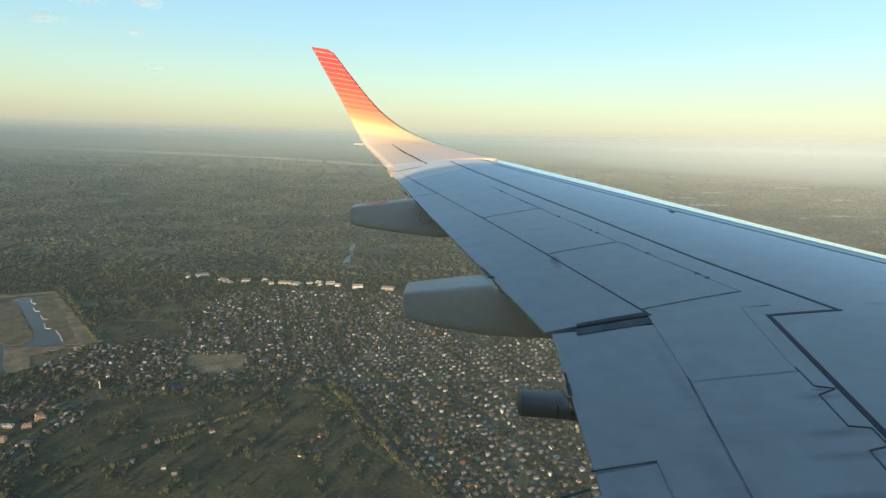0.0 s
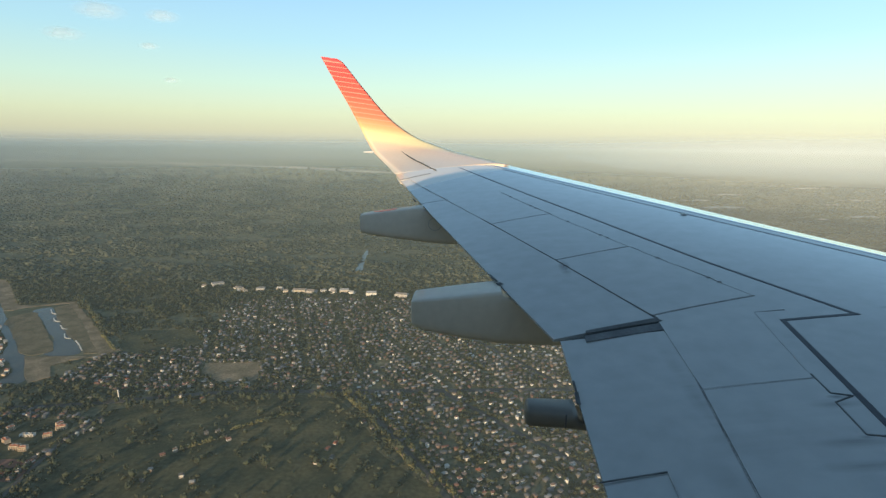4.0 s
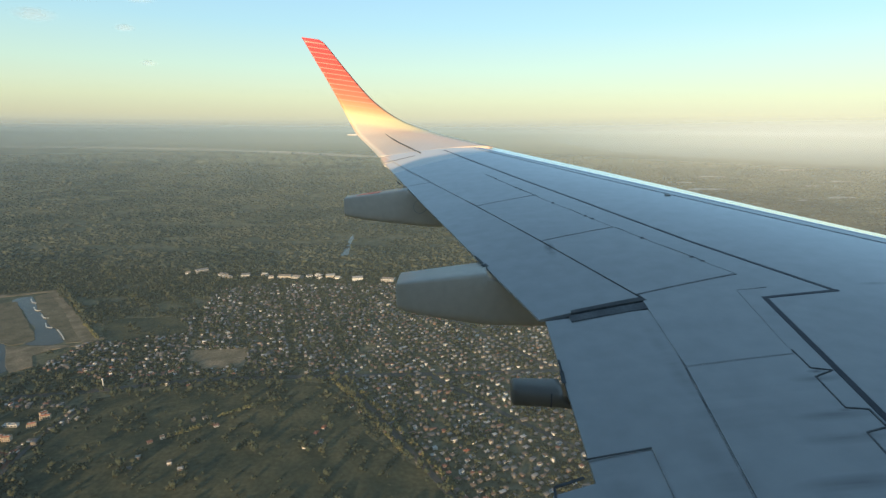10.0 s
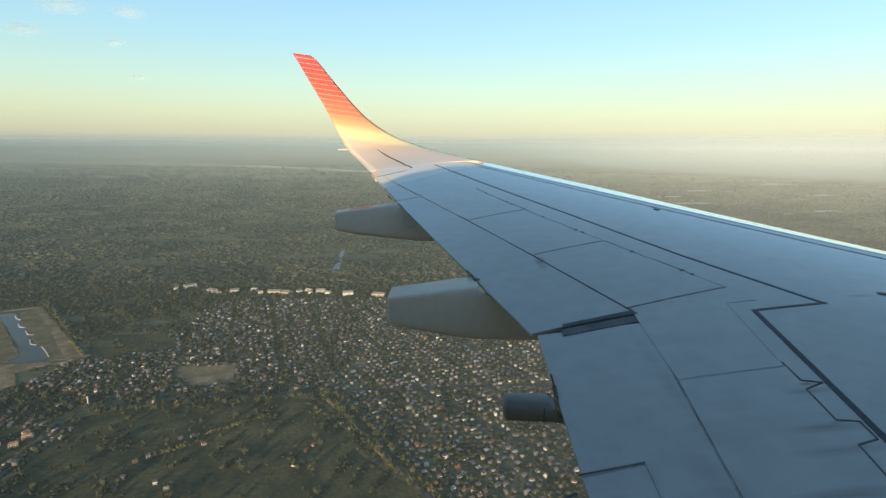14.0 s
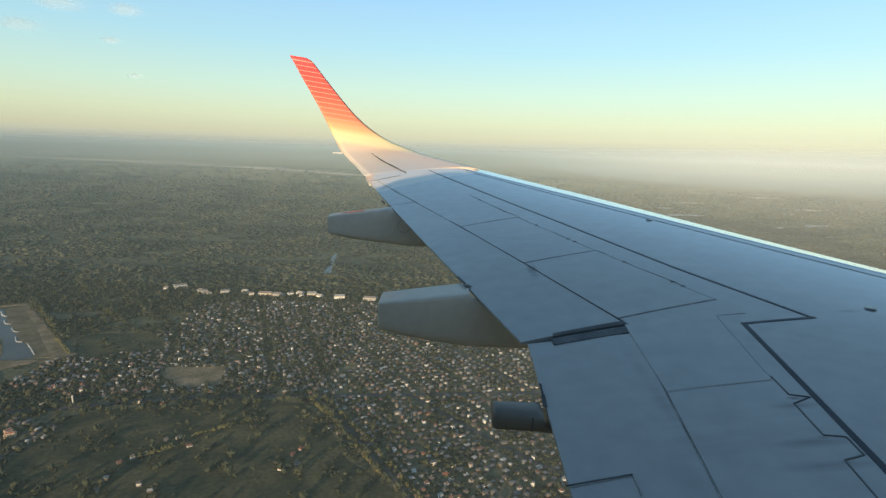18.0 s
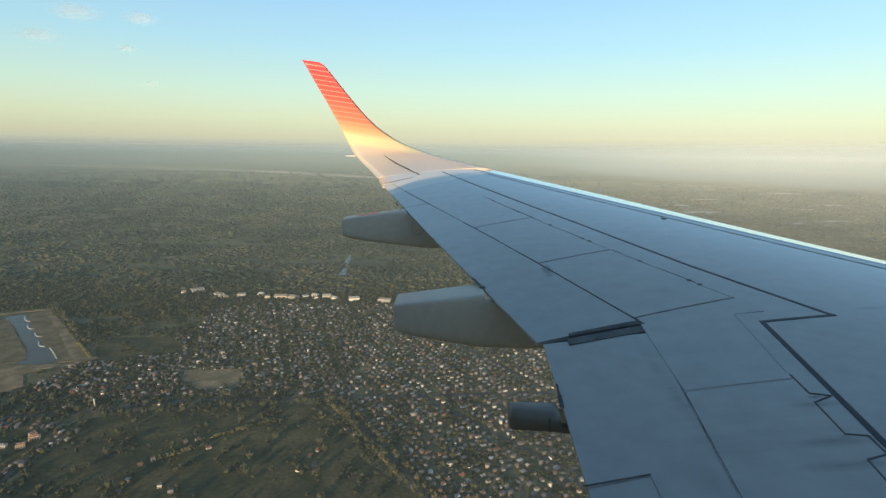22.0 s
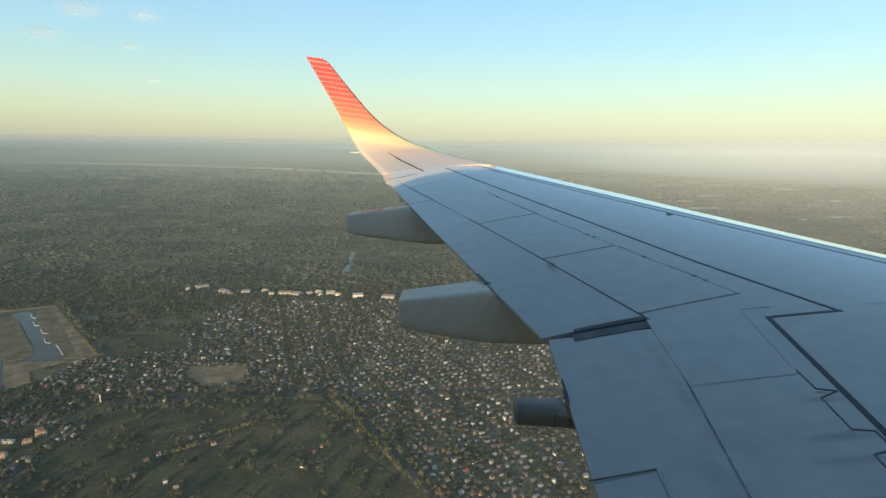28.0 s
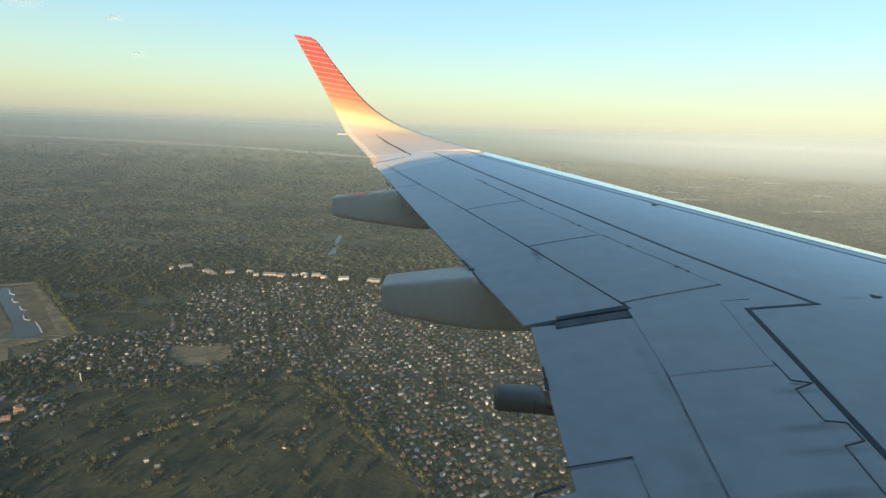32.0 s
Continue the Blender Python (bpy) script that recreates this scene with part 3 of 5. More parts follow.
def tip_z(x, y):
    """Height of the outer wing's skin between the aileron and the bend of the winglet."""
    k = 0
    while k < 2 and TIP[k + 1][0][1] < y:
        k += 1
    t = (y - TIP[k][0][1]) / (TIP[k + 1][0][1] - TIP[k][0][1])
    a, b = Vector(TIP[k][0]).lerp(Vector(TIP[k + 1][0]), t), Vector(TIP[k][1]).lerp(Vector(TIP[k + 1][1]), t)
    s = min(1.0, max(0.0, (a.x - x) / (a.x - b.x)))
    return a.z + (b.z - a.z) * s + 0.06 * (a.x - b.x) * math.sqrt(s) * (1 - s)


bm = bmesh.new()
row = []
for k in range(13):
    y = 8.78 + 2.0 * k / 12
    x = -0.47 - 0.416 * (y - 8.67) + 0.05 * math.sin(math.pi * k / 12)
    z = max(tip_z(x, y), top_z(x, y) if y < 9 else -9) + 0.012
    row.append([bm.verts.new((x - 0.006, y, z)), bm.verts.new((x + 0.006, y, z)), bm.verts.new((x + 0.006, y, z - 0.02)), bm.verts.new((x - 0.006, y, z - 0.02))])
for p, q in zip(row, row[1:]):
    for k in range(4):
        bm.faces.new((p[k], p[(k + 1) % 4], q[(k + 1) % 4], q[k]))
part("seam", bm, SEAL, tip)
bm = bmesh.new()
bmesh.ops.create_cone(bm, cap_ends=True, segments=8, radius1=0.012, radius2=0.02, depth=0.19, matrix=Matrix.Translation((-1.99, 10.76, -0.13)) @ Matrix.Rotation(radians(90), 4, "Y"))
part("static_wick", bm, HULL, plane, "thin pale static discharge wick")


def back(y):
    return te_x(y) if y > 2.94 else 0.525


def fairing(y, half, x_aft, z_top, z_low, length, x_deep, z_deep, mat=POD, aft=0.86, square=4.5):
    """A flap track fairing: a canoe with a blunt aft end, rounded edges and a deeper belly further forward."""
    rings = []
    edge = back(y)
    xs = [x_aft + (edge - x_aft) * i / 8 for i in range(9)] + [edge + 0.004 + (x_aft + length - edge) * (i / 11) ** 1.3 for i in range(12)]
    for i, x in enumerate(xs):
        u = (x - x_aft) / length
        zt = z_top + (top_z(edge, y) - 0.006 - z_top) * (x - x_aft) / (edge - x_aft)
        if x > edge:
            zt = top_z(x, y) - 0.032 - 0.5 * min(x - edge, 0.3)
        zb = z_low + (z_deep - z_low) * min(1, (x - x_aft) / (x_deep - x_aft)) ** 0.7
        if u > 0.55:
            zb += (zt - zb) * ((u - 0.55) / 0.45) ** 2 * 0.96
        hw = half * (aft + (1 - aft) * min(1, u * 5)) * (1 if u < 0.5 else 1 - 0.85 * ((u - 0.5) / 0.5) ** 2)
        c, hh = (zt + zb) / 2, (zt - zb) / 2
        if i == 0:
            rings.append([(x - 0.012, y + hw * 0.8 * sx, c + hh * 0.86 * sz) for sx, sz in oval(square)])
        rings.append([(x, y + hw * sx, c + hh * sz) for sx, sz in oval(square)])
    pod = part("flap_track_fairing", bars(rings), mat, plane, "grey flap track fairing with shade painted in" if mat is POD_SHADED else "beige-grey canoe-shaped flap track fairing", True)
    return pod


def oval(p):
    """Half a fairing's section each way: a flat crowned top with crisp edges, flat sides and a belly rounded by p."""
    if p < 3:
        return [(math.copysign(abs(math.cos(a)) ** (2 / p), math.cos(a)), math.copysign(abs(math.sin(a)) ** (2 / p), math.sin(a))) for a in [math.pi / 2 - 2 * math.pi * i / 30 for i in range(30)]]
    half = [(0.0, 1.0), (0.5, 1.0), (0.86, 0.99), (0.94, 0.97), (0.985, 0.92), (1.0, 0.84), (1.0, 0.4), (1.0, 0.0)]
    for i in range(1, 9):
        a = math.pi / 2 * i / 8
        half.append((math.cos(a) ** (2 / p), -math.sin(a) ** (2 / p)))
    return half + [(-x, z) for x, z in half[-2:0:-1]]


f2 = fairing(3.94, 0.19, -0.40, -1.115, -1.33, 2.3, 0.25, -1.45)
f1 = fairing(6.74, 0.18, -1.34, -0.85, -1.08, 2.2, -0.3, -1.21)
f3 = fairing(2.38, 0.105, 0.305, -1.188, -1.298, 2.0, 0.6, -1.298, POD_SHADED, 0.66, 2.9)
# dark hinge arms and bolts where the fairings meet the flaps
for pod, p, q, w in ((f1, (-0.732, 7.13), (-0.668, 6.92), 0.016), (f1, (-0.625, 6.84), (-0.600, 6.80), 0.026), (f2, (0.183, 4.16), (0.236, 3.99), 0.016), (f2, (0.240, 3.965), (0.262, 3.92), 0.040),
                     (f3, (0.552, 2.56), (0.548, 2.44), 0.010), (f3, (0.548, 2.46), (0.541, 2.36), 0.020)):
    part("bracket", line(p, q, w, 0.005, 2), SEAL, pod, "dark hinge bracket")
bm = bmesh.new()
ringed = [[bm.verts.new((-0.40 + r * math.cos(a), 6.74 - 0.1815, -0.945 + r * math.sin(a))) for a in [math.pi * i / 14 for i in range(28)]] for r in (0.076, 0.083)]
for i in range(28):
    bm.faces.new((ringed[0][i], ringed[0][(i + 1) % 28], ringed[1][(i + 1) % 28], ringed[1][i]))
part("access_panel", bm, FAINT, f1, "round access panel joint")
part("seam", box(bmesh.new(), 0.462, 0.468, 2.2585, 2.262, -1.26, -1.19), SEAL, f3)

# the red reflection on the outer fairing, laid on as a coloured patch
bm = bmesh.new()
mark = []
for x, y0, y1 in ((-1.20, 6.72, 6.76), (-1.10, 6.66, 6.82), (-0.98, 6.64, 6.84), (-0.90, 6.66, 6.80)):
    z = -0.85 + (top_z(back(6.74), 6.74) - 0.006 + 0.85) * (x + 1.34) / (back(6.74) + 1.34) + 0.003
    mark.append((bm.verts.new((x, y0, z)), bm.verts.new((x, y1, z)), bm.verts.new((x, y1, z - 0.02)), bm.verts.new((x, y0, z - 0.02))))
for p, q in zip(mark, mark[1:]):
    for k in range(4):
        bm.faces.new((p[k], p[(k + 1) % 4], q[(k + 1) % 4], q[k]))
part("sheen_patch", bm, RED_SHEEN, f1, "red reflection painted as a patch on the fairing's top")

# small fuel-vent and drain fittings on the skin
for x, y, r in ((2.71, 3.18, 0.034), (2.215, 5.53, 0.034)):
    bm = bmesh.new()
    bmesh.ops.create_cone(bm, cap_ends=True, segments=20, radius1=r, radius2=r * 0.86, depth=0.008, matrix=Matrix.Translation((x, y, top_z(x, y) + 0.004)))
    part("fuel_cap", bm, STEEL, wing, "round flush fuel cap")

CABIN = material("cabin_glass", (0.02, 0.022, 0.025), 0.08, second=(0.03, 0.032, 0.035), scale=2)
# fuselage behind the seat, never in view; its tail is pinched to shape its shadow on the wing
rings = []
for x, r in ((-15.5, 0.25), (-13, 0.55), (-10, 0.8), (-8, 0.92), (-6, 0.98), (-5.2, 1.0), (-4.6, 1.02), (-4.3, 1.09), (-4.05, 1.31), (-3.5, 1.49), (-2.8, 1.5), (0, 1.5), (6, 1.5), (10, 1.5), (12, 1.3), (13.6, 0.85), (14.4, 0.3)):
    rings.append([(x, -1.72 + r * math.cos(a), FUS_Z + 1.12 * r * math.sin(a) + (1.5 - r) * (0.25 if x < 0 else -0.3)) for a in [2 * math.pi * i / 48 for i in range(48)]])
part("fuselage", bars(rings), HULL, plane, "round white airliner fuselage", True)
for k in range(-3, 12):
    bm = bmesh.new()
    pts = []
    for a in [2 * math.pi * i / 20 for i in range(20)]:
        c, q = math.cos(a), math.sin(a)
        h = FUS_Z + 0.12 + 0.20 * math.copysign(abs(q) ** 0.6, q)
        pts.append((0.82 * k + 0.13 * math.copysign(abs(c) ** 0.6, c), h))
    for side in (1, -1):
        bm = bmesh.new()
        ring = [[bm.verts.new((x, -1.72 + side * (1.5 * math.sqrt(1 - ((h - FUS_Z) / 1.68) ** 2) + o), h)) for x, h in pts] for o in (-0.02, 0.006)]
        for i in range(20):
            bm.faces.new((ring[0][i], ring[0][(i + 1) % 20], ring[1][(i + 1) % 20], ring[1][i]))
        bm.faces.new(ring[1])
        part("cabin_window", bm, CABIN, plane, "dark rounded cabin window")

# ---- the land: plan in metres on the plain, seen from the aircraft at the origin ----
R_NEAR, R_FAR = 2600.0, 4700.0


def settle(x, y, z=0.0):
    """Near land lies as it is; beyond R_NEAR the far plain is drawn in and lifted along the camera's lines of sight to
    fit its view: a rising rim, a backdrop within the lens's 5 km, up to the horizon. Returns x, y, z and the scale
    there.
    """
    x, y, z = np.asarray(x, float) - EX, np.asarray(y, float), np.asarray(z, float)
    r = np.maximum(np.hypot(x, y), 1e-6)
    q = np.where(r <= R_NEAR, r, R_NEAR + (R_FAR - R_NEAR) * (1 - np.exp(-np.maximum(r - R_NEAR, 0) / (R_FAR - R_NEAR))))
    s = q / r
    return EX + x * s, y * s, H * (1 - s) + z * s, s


def mesh_object(name, verts, faces, mats, slots=None, parent=None, smooth=False):
    """One mesh from numpy arrays; faces: n x 3 or n x 4."""
    me = bpy.data.meshes.new(name)
    k = faces.shape[1]
    me.vertices.add(len(verts))
    me.vertices.foreach_set("co", np.asarray(verts, np.float32).ravel())
    me.loops.add(faces.size)
    me.loops.foreach_set("vertex_index", faces.astype(np.int32).ravel())
    me.polygons.add(len(faces))
    me.polygons.foreach_set("loop_start", np.arange(0, faces.size, k, dtype=np.int32))
    if slots is not None:
        me.polygons.foreach_set("material_index", np.asarray(slots, np.int32))
    if smooth:
        me.polygons.foreach_set("use_smooth", np.ones(len(faces), bool))
    for m in mats:
        me.materials.append(m)
    me.update(calc_edges=True)
    me.validate()
    ob = new(name, me)
    ob.parent = parent
    return ob


def spline(pts, closed=True, n=6):
    """A smooth curve through a few corners of the plan."""
    pts = [Vector(p) for p in pts]
    k, out = len(pts), []
    for i in range(k if closed else k - 1):
        if closed:
            p0, p1, p2, p3 = pts[i - 1], pts[i], pts[(i + 1) % k], pts[(i + 2) % k]
        else:
            p0, p1, p2, p3 = pts[max(i - 1, 0)], pts[i], pts[i + 1], pts[min(i + 2, k - 1)]
        for s in range(n):
            t = s / n
            out.append(0.5 * (2 * p1 + (p2 - p0) * t + (2 * p0 - 5 * p1 + 4 * p2 - p3) * t * t + (3 * p1 - p0 - 3 * p2 + p3) * t ** 3))
    if not closed:
        out.append(pts[-1])
    return out


def ribbon(pts, width):
    """The outline of a band of one width (or a width at each corner) along a smooth line."""
    c = spline(pts, False)
    w = np.interp(np.linspace(0, 1, len(c)), np.linspace(0, 1, len(width)), width) if isinstance(width, (list, tuple)) else [width] * len(c)
    a, b = [], []
    for i, p in enumerate(c):
        d = (c[min(i + 1, len(c) - 1)] - c[max(i - 1, 0)]).normalized()
        nrm = Vector((-d.y, d.x)) * w[i] / 2
        a.append(p + nrm)
        b.append(p - nrm)
    return a + b[::-1]


def rough(outline, amount, seed=0):
    """Frays an outline as banks and hedges are frayed."""
    out = []
    for i, p in enumerate(outline):
        q = outline[(i + 1) % len(outline)]
        for t in (0.0, 0.5):
            c = p.lerp(q, t)
            out.append(c + Vector((noise.noise((c.x * 0.03, c.y * 0.03, seed)), noise.noise((c.x * 0.03, c.y * 0.03, seed + 9)))) * amount)
    return out


def inside(poly, x, y):
    px, py = np.array([p[0] for p in poly]), np.array([p[1] for p in poly])
    x, y = np.asarray(x, float), np.asarray(y, float)
    hit = np.zeros(x.shape, bool)
    j = len(px) - 1
    box_ = (x > px.min()) & (x < px.max()) & (y > py.min()) & (y < py.max())
    xs, ys = x[box_], y[box_]
    h = np.zeros(xs.shape, bool)
    for i in range(len(px)):
        c = ((py[i] > ys) != (py[j] > ys)) & (xs < (px[j] - px[i]) * (ys - py[i]) / (py[j] - py[i] + 1e-9) + px[i])
        h ^= c
        j = i
    hit[box_] = h
    return hit


def sheet(name, outline, z, mat, label, category, kind="structure", depth=0.2):
    """A flat piece of ground or water with an edge of some depth, on the plain."""
    bm = bmesh.new()
    top = []
    for p in outline:
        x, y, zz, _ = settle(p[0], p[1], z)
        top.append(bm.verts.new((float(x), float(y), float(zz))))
    f = bm.faces.new(top)
    f.normal_update()
    if f.normal.z < 0:
        f.normal_flip()
    low = [bm.verts.new(v.co - Vector((0, 0, depth))) for v in top]
    for i in range(len(top)):
        k = (i + 1) % len(top)
        bm.faces.new((top[i], top[k], low[k], low[i]))
    bmesh.ops.triangulate(bm, faces=[f])
    ob = part(name, bm, mat)
    return tagged(ob, label, category, kind=kind)


GRASS = material("grass", (0.100, 0.104, 0.068), 0.95, second=(0.150, 0.140, 0.090), scale=0.012, fine=0.35, spec=0.1)
MARSH = material("marsh_grass", (0.070, 0.080, 0.054), 0.95, second=(0.150, 0.142, 0.088), scale=0.004, fine=0.3, spec=0.1)
REED = material("reed_plain", (0.105, 0.112, 0.070), 0.95, second=(0.16, 0.155, 0.095), scale=0.003, fine=0.25, spec=0.1)
FARLAND = material("far_plain", (0.10, 0.108, 0.075), 0.95, second=(0.145, 0.14, 0.10), scale=0.002, fine=0.2, spec=0.1)
EARTH = material("bare_earth", (0.14, 0.12, 0.078), 0.95, second=(0.265, 0.208, 0.142), scale=0.03, fine=0.25, spec=0.1)
ROAD = material("asphalt", (0.055, 0.054, 0.052), 0.9, second=(0.085, 0.08, 0.075), scale=0.05, fine=0.2)
CONCRETE = material("concrete_yard", (0.22, 0.215, 0.20), 0.85, second=(0.30, 0.29, 0.27), scale=0.04, fine=0.15)
LAWN = material("mown_lawn", (0.036, 0.046, 0.030), 0.95, second=(0.098, 0.090, 0.050), scale=0.017, fine=0.3, spec=0.1)
LEAF = material("leaves", (0.070, 0.088, 0.060), 0.85, second=(0.132, 0.134, 0.082), scale=0.022, fine=0.25, vary=0.32, island=True, spec=0.2, lo=0.38, hi=0.68)
lf_n, lf_l = LEAF.node_tree.nodes, LEAF.node_tree.links
lf_t, lf_m = lf_n.new("ShaderNodeBsdfTranslucent"), lf_n.new("ShaderNodeMixShader")
lf_m.inputs["Fac"].default_value = 0.45
lf_l.new(lf_n["Hue/Saturation/Value"].outputs[0], lf_t.inputs["Color"])
lf_l.new(lf_n["Principled BSDF"].outputs[0], lf_m.inputs[1])
lf_l.new(lf_t.outputs[0], lf_m.inputs[2])
lf_l.new(lf_m.outputs[0], lf_n["Material Output"].inputs["Surface"])
BARK = material("bark", (0.07, 0.05, 0.035), 0.9, second=(0.12, 0.09, 0.06), scale=2, fine=0.3)

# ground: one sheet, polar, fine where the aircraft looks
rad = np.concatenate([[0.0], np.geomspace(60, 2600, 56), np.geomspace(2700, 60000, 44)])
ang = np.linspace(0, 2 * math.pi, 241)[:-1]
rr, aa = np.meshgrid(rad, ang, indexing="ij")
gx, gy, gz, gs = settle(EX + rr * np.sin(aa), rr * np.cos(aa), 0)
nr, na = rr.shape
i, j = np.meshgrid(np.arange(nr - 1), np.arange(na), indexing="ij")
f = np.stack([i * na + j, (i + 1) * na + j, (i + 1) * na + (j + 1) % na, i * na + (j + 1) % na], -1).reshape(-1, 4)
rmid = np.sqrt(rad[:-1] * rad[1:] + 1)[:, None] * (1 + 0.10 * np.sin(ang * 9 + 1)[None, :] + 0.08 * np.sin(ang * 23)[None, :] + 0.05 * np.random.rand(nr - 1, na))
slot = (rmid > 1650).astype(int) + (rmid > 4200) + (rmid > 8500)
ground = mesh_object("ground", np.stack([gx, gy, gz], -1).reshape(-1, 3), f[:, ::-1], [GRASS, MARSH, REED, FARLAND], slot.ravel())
tagged(ground, "green and brown river plain that fades into far marsh", "ground", kind="structure")

# water
RIVER = rough(ribbon([(560, 1600), (250, 1630), (-50, 1640), (-380, 1660), (-750, 1590), (-980, 1520), (-1180, 1450), (-1275, 1360), (-1250, 1260), (-1150, 1165), (-1010, 1085), (-860, 1000), (-770, 920), (-705, 820), (-655, 715), (-615, 620), (-585, 540), (-560, 440)], [14, 14, 16, 18, 26, 40, 50, 55, 52, 55, 58, 62, 68, 76, 78, 84, 88, 90]), 9)
LAKE = rough(spline([(-785, 1550), (-880, 1480), (-840, 1400), (-790, 1330), (-690, 1205), (-655, 1090), (-590, 1015), (-500, 985), (-410, 1000), (-360, 960), (-325, 870), (-262, 856), (-200, 836), (-140, 832), (-98, 880), (-178, 973), (-337, 1132), (-454, 1240), (-590, 1372)]), 8, 3)
LAGOON = rough(spline([(-404, 1268), (-380, 1303), (-308, 1226), (-244, 1163), (-150, 1076), (-94, 1018), (-100, 997), (-156, 995), (-163, 1028), (-200, 1076), (-268, 1145), (-337, 1214)]), 4, 5)
LAKE_WEST = rough(spline([(-1275, 915), (-1180, 960), (-1040, 880), (-1020, 815), (-1080, 790), (-1160, 860)]), 14, 6)
MARINA = rough(spline([(-1450, 1090), (-1360, 1050), (-1300, 985), (-1370, 965), (-1430, 1020)]), 10, 7)
INLET = rough(ribbon([(-1180, 1420), (-1130, 1360), (-1050, 1300), (-985, 1235)], [26, 22, 18, 10]), 4, 8)
POND_W = rough(spline([(-2210, 1510), (-2200, 1610), (-2090, 1660), (-1970, 1540), (-2000, 1450)]), 25, 9)
BAY = rough(spline([(318, 1800), (306, 1950), (292, 2140), (304, 2135), (324, 1960), (336, 1880), (342, 1790)]), 4, 10)
WATERS = [RIVER, LAKE, LAGOON, LAKE_WEST, MARINA, INLET, POND_W, BAY]
for o, nm, lb, zz in ((RIVER, "river", "still grey-blue river that winds between woods", 0.3), (LAKE, "lake", "dark canal lake of a waterside estate", 0.34), (LAGOON, "lagoon", "long dark lagoon with curved jetties", 0.4),
                      (LAKE_WEST, "lake", "dark lake with houses on its shore", 0.3), (MARINA, "marina_basin", "grey marina basin with moored boats", 0.3), (INLET, "inlet", "narrow pale inlet beside a meadow", 0.36),
                      (POND_W, "pond", "pale pond in the marsh", 0.3), (BAY, "pond", "small pale creek in the woods", 0.3)):
    sheet(nm, o, zz, WATER, lb, "water")
far_river = ribbon([(-9500, 11400), (-6000, 11000), (-3200, 10100), (-1700, 9200), (-400, 8300), (1500, 8000)], [560, 600, 640, 560, 420, 300])
# far water has the bright sky's reflection put into its base colour
PALE_WATER = material("pale_sheen_water", (0.19, 0.19, 0.175), 0.4, second=(0.30, 0.295, 0.265), scale=0.004, fine=0.05)
sheet("far_river", far_river, 8, PALE_WATER, "pale thread of a wide river on the far plain", "water")
sea = spline([(4000, 13500), (4000, 10300), (5000, 7900), (6800, 6300), (9600, 5600), (16000, 6500), (30000, 22000), (14000, 45000), (6000, 32000)])
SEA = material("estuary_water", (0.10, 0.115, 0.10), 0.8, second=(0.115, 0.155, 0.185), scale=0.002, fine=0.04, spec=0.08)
# haze painted into the water: land-dark at the shore, paler up the rim
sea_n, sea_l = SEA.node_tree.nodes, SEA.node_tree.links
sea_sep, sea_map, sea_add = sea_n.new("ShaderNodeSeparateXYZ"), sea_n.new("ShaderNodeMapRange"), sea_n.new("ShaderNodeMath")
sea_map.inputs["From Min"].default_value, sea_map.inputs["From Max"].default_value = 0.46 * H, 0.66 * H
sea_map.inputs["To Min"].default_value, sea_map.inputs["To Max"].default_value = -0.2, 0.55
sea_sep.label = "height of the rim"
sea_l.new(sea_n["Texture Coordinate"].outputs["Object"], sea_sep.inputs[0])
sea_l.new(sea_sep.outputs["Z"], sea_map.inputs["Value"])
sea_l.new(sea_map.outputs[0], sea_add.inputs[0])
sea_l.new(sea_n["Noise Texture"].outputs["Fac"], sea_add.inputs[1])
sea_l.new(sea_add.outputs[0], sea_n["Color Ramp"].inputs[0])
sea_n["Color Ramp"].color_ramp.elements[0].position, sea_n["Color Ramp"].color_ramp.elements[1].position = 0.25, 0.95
sheet("estuary", sea, 10, SEA, "wide estuary beyond the coast, painted paler with distance as haze", "water")

# shallow pools on the coastal marsh, coloured pale in place of a sky reflection
POOLS = [rough(ribbon([(x, y), (x + 0.6 * w, y + 0.25 * w), (x + w, y + 0.2 * w)], [0.15 * w, 0.5 * w, 0.2 * w]), 0.1 * w, 80 + k) for k, (x, y, w) in enumerate(((3180, 3540, 210), (2880, 3400, 90), (4300, 6100, 420), (2420, 3960, 330), (3000, 5100, 300), (2480, 4500, 260), (3500, 4300, 180), (3900, 4700, 300)))]
for o in POOLS:
    sheet("pool", o, 6, PALE_WATER, "shallow pool on the coastal marsh with sky sheen painted in", "pool")

# islands, banks, lawns, earth and roads
ISLANDS = [rough(spline(o), 5, 20 + i) for i, o in enumerate((
    [(-845, 1420), (-815, 1465), (-735, 1400), (-675, 1325), (-650, 1245), (-705, 1225), (-790, 1335)],
    [(-665, 1095), (-655, 1165), (-585, 1190), (-512, 1115), (-495, 1050), (-530, 1046), (-550, 1092), (-590, 1128), (-615, 1095)],
    [(-550, 1000), (-520, 1042), (-470, 1060), (-480, 1040), (-515, 1015)],
    [(-440, 1130), (-426, 1178), (-325, 1092), (-250, 1008), (-265, 968), (-345, 1045), (-400, 1082)],
    [(-390, 965), (-345, 1020), (-300, 980), (-275, 905), (-305, 890), (-340, 940)],
    [(-250, 935), (-215, 965), (-150, 908), (-153, 855), (-193, 873)],
    [(-140, 845), (-120, 865), (-105, 845), (-125, 833)],
    [(-700, 1370), (-660, 1410), (-570, 1335), (-480, 1225), (-500, 1195), (-580, 1215), (-640, 1290)]))]
for o in ISLANDS:
    sheet("island", o, 0.9, LAWN, "low green island lined with white houses", "island", depth=1.0)
DRY = material("dry_grass", (0.110, 0.098, 0.062), 0.95, second=(0.180, 0.148, 0.096), scale=0.035, fine=0.3, spec=0.1)
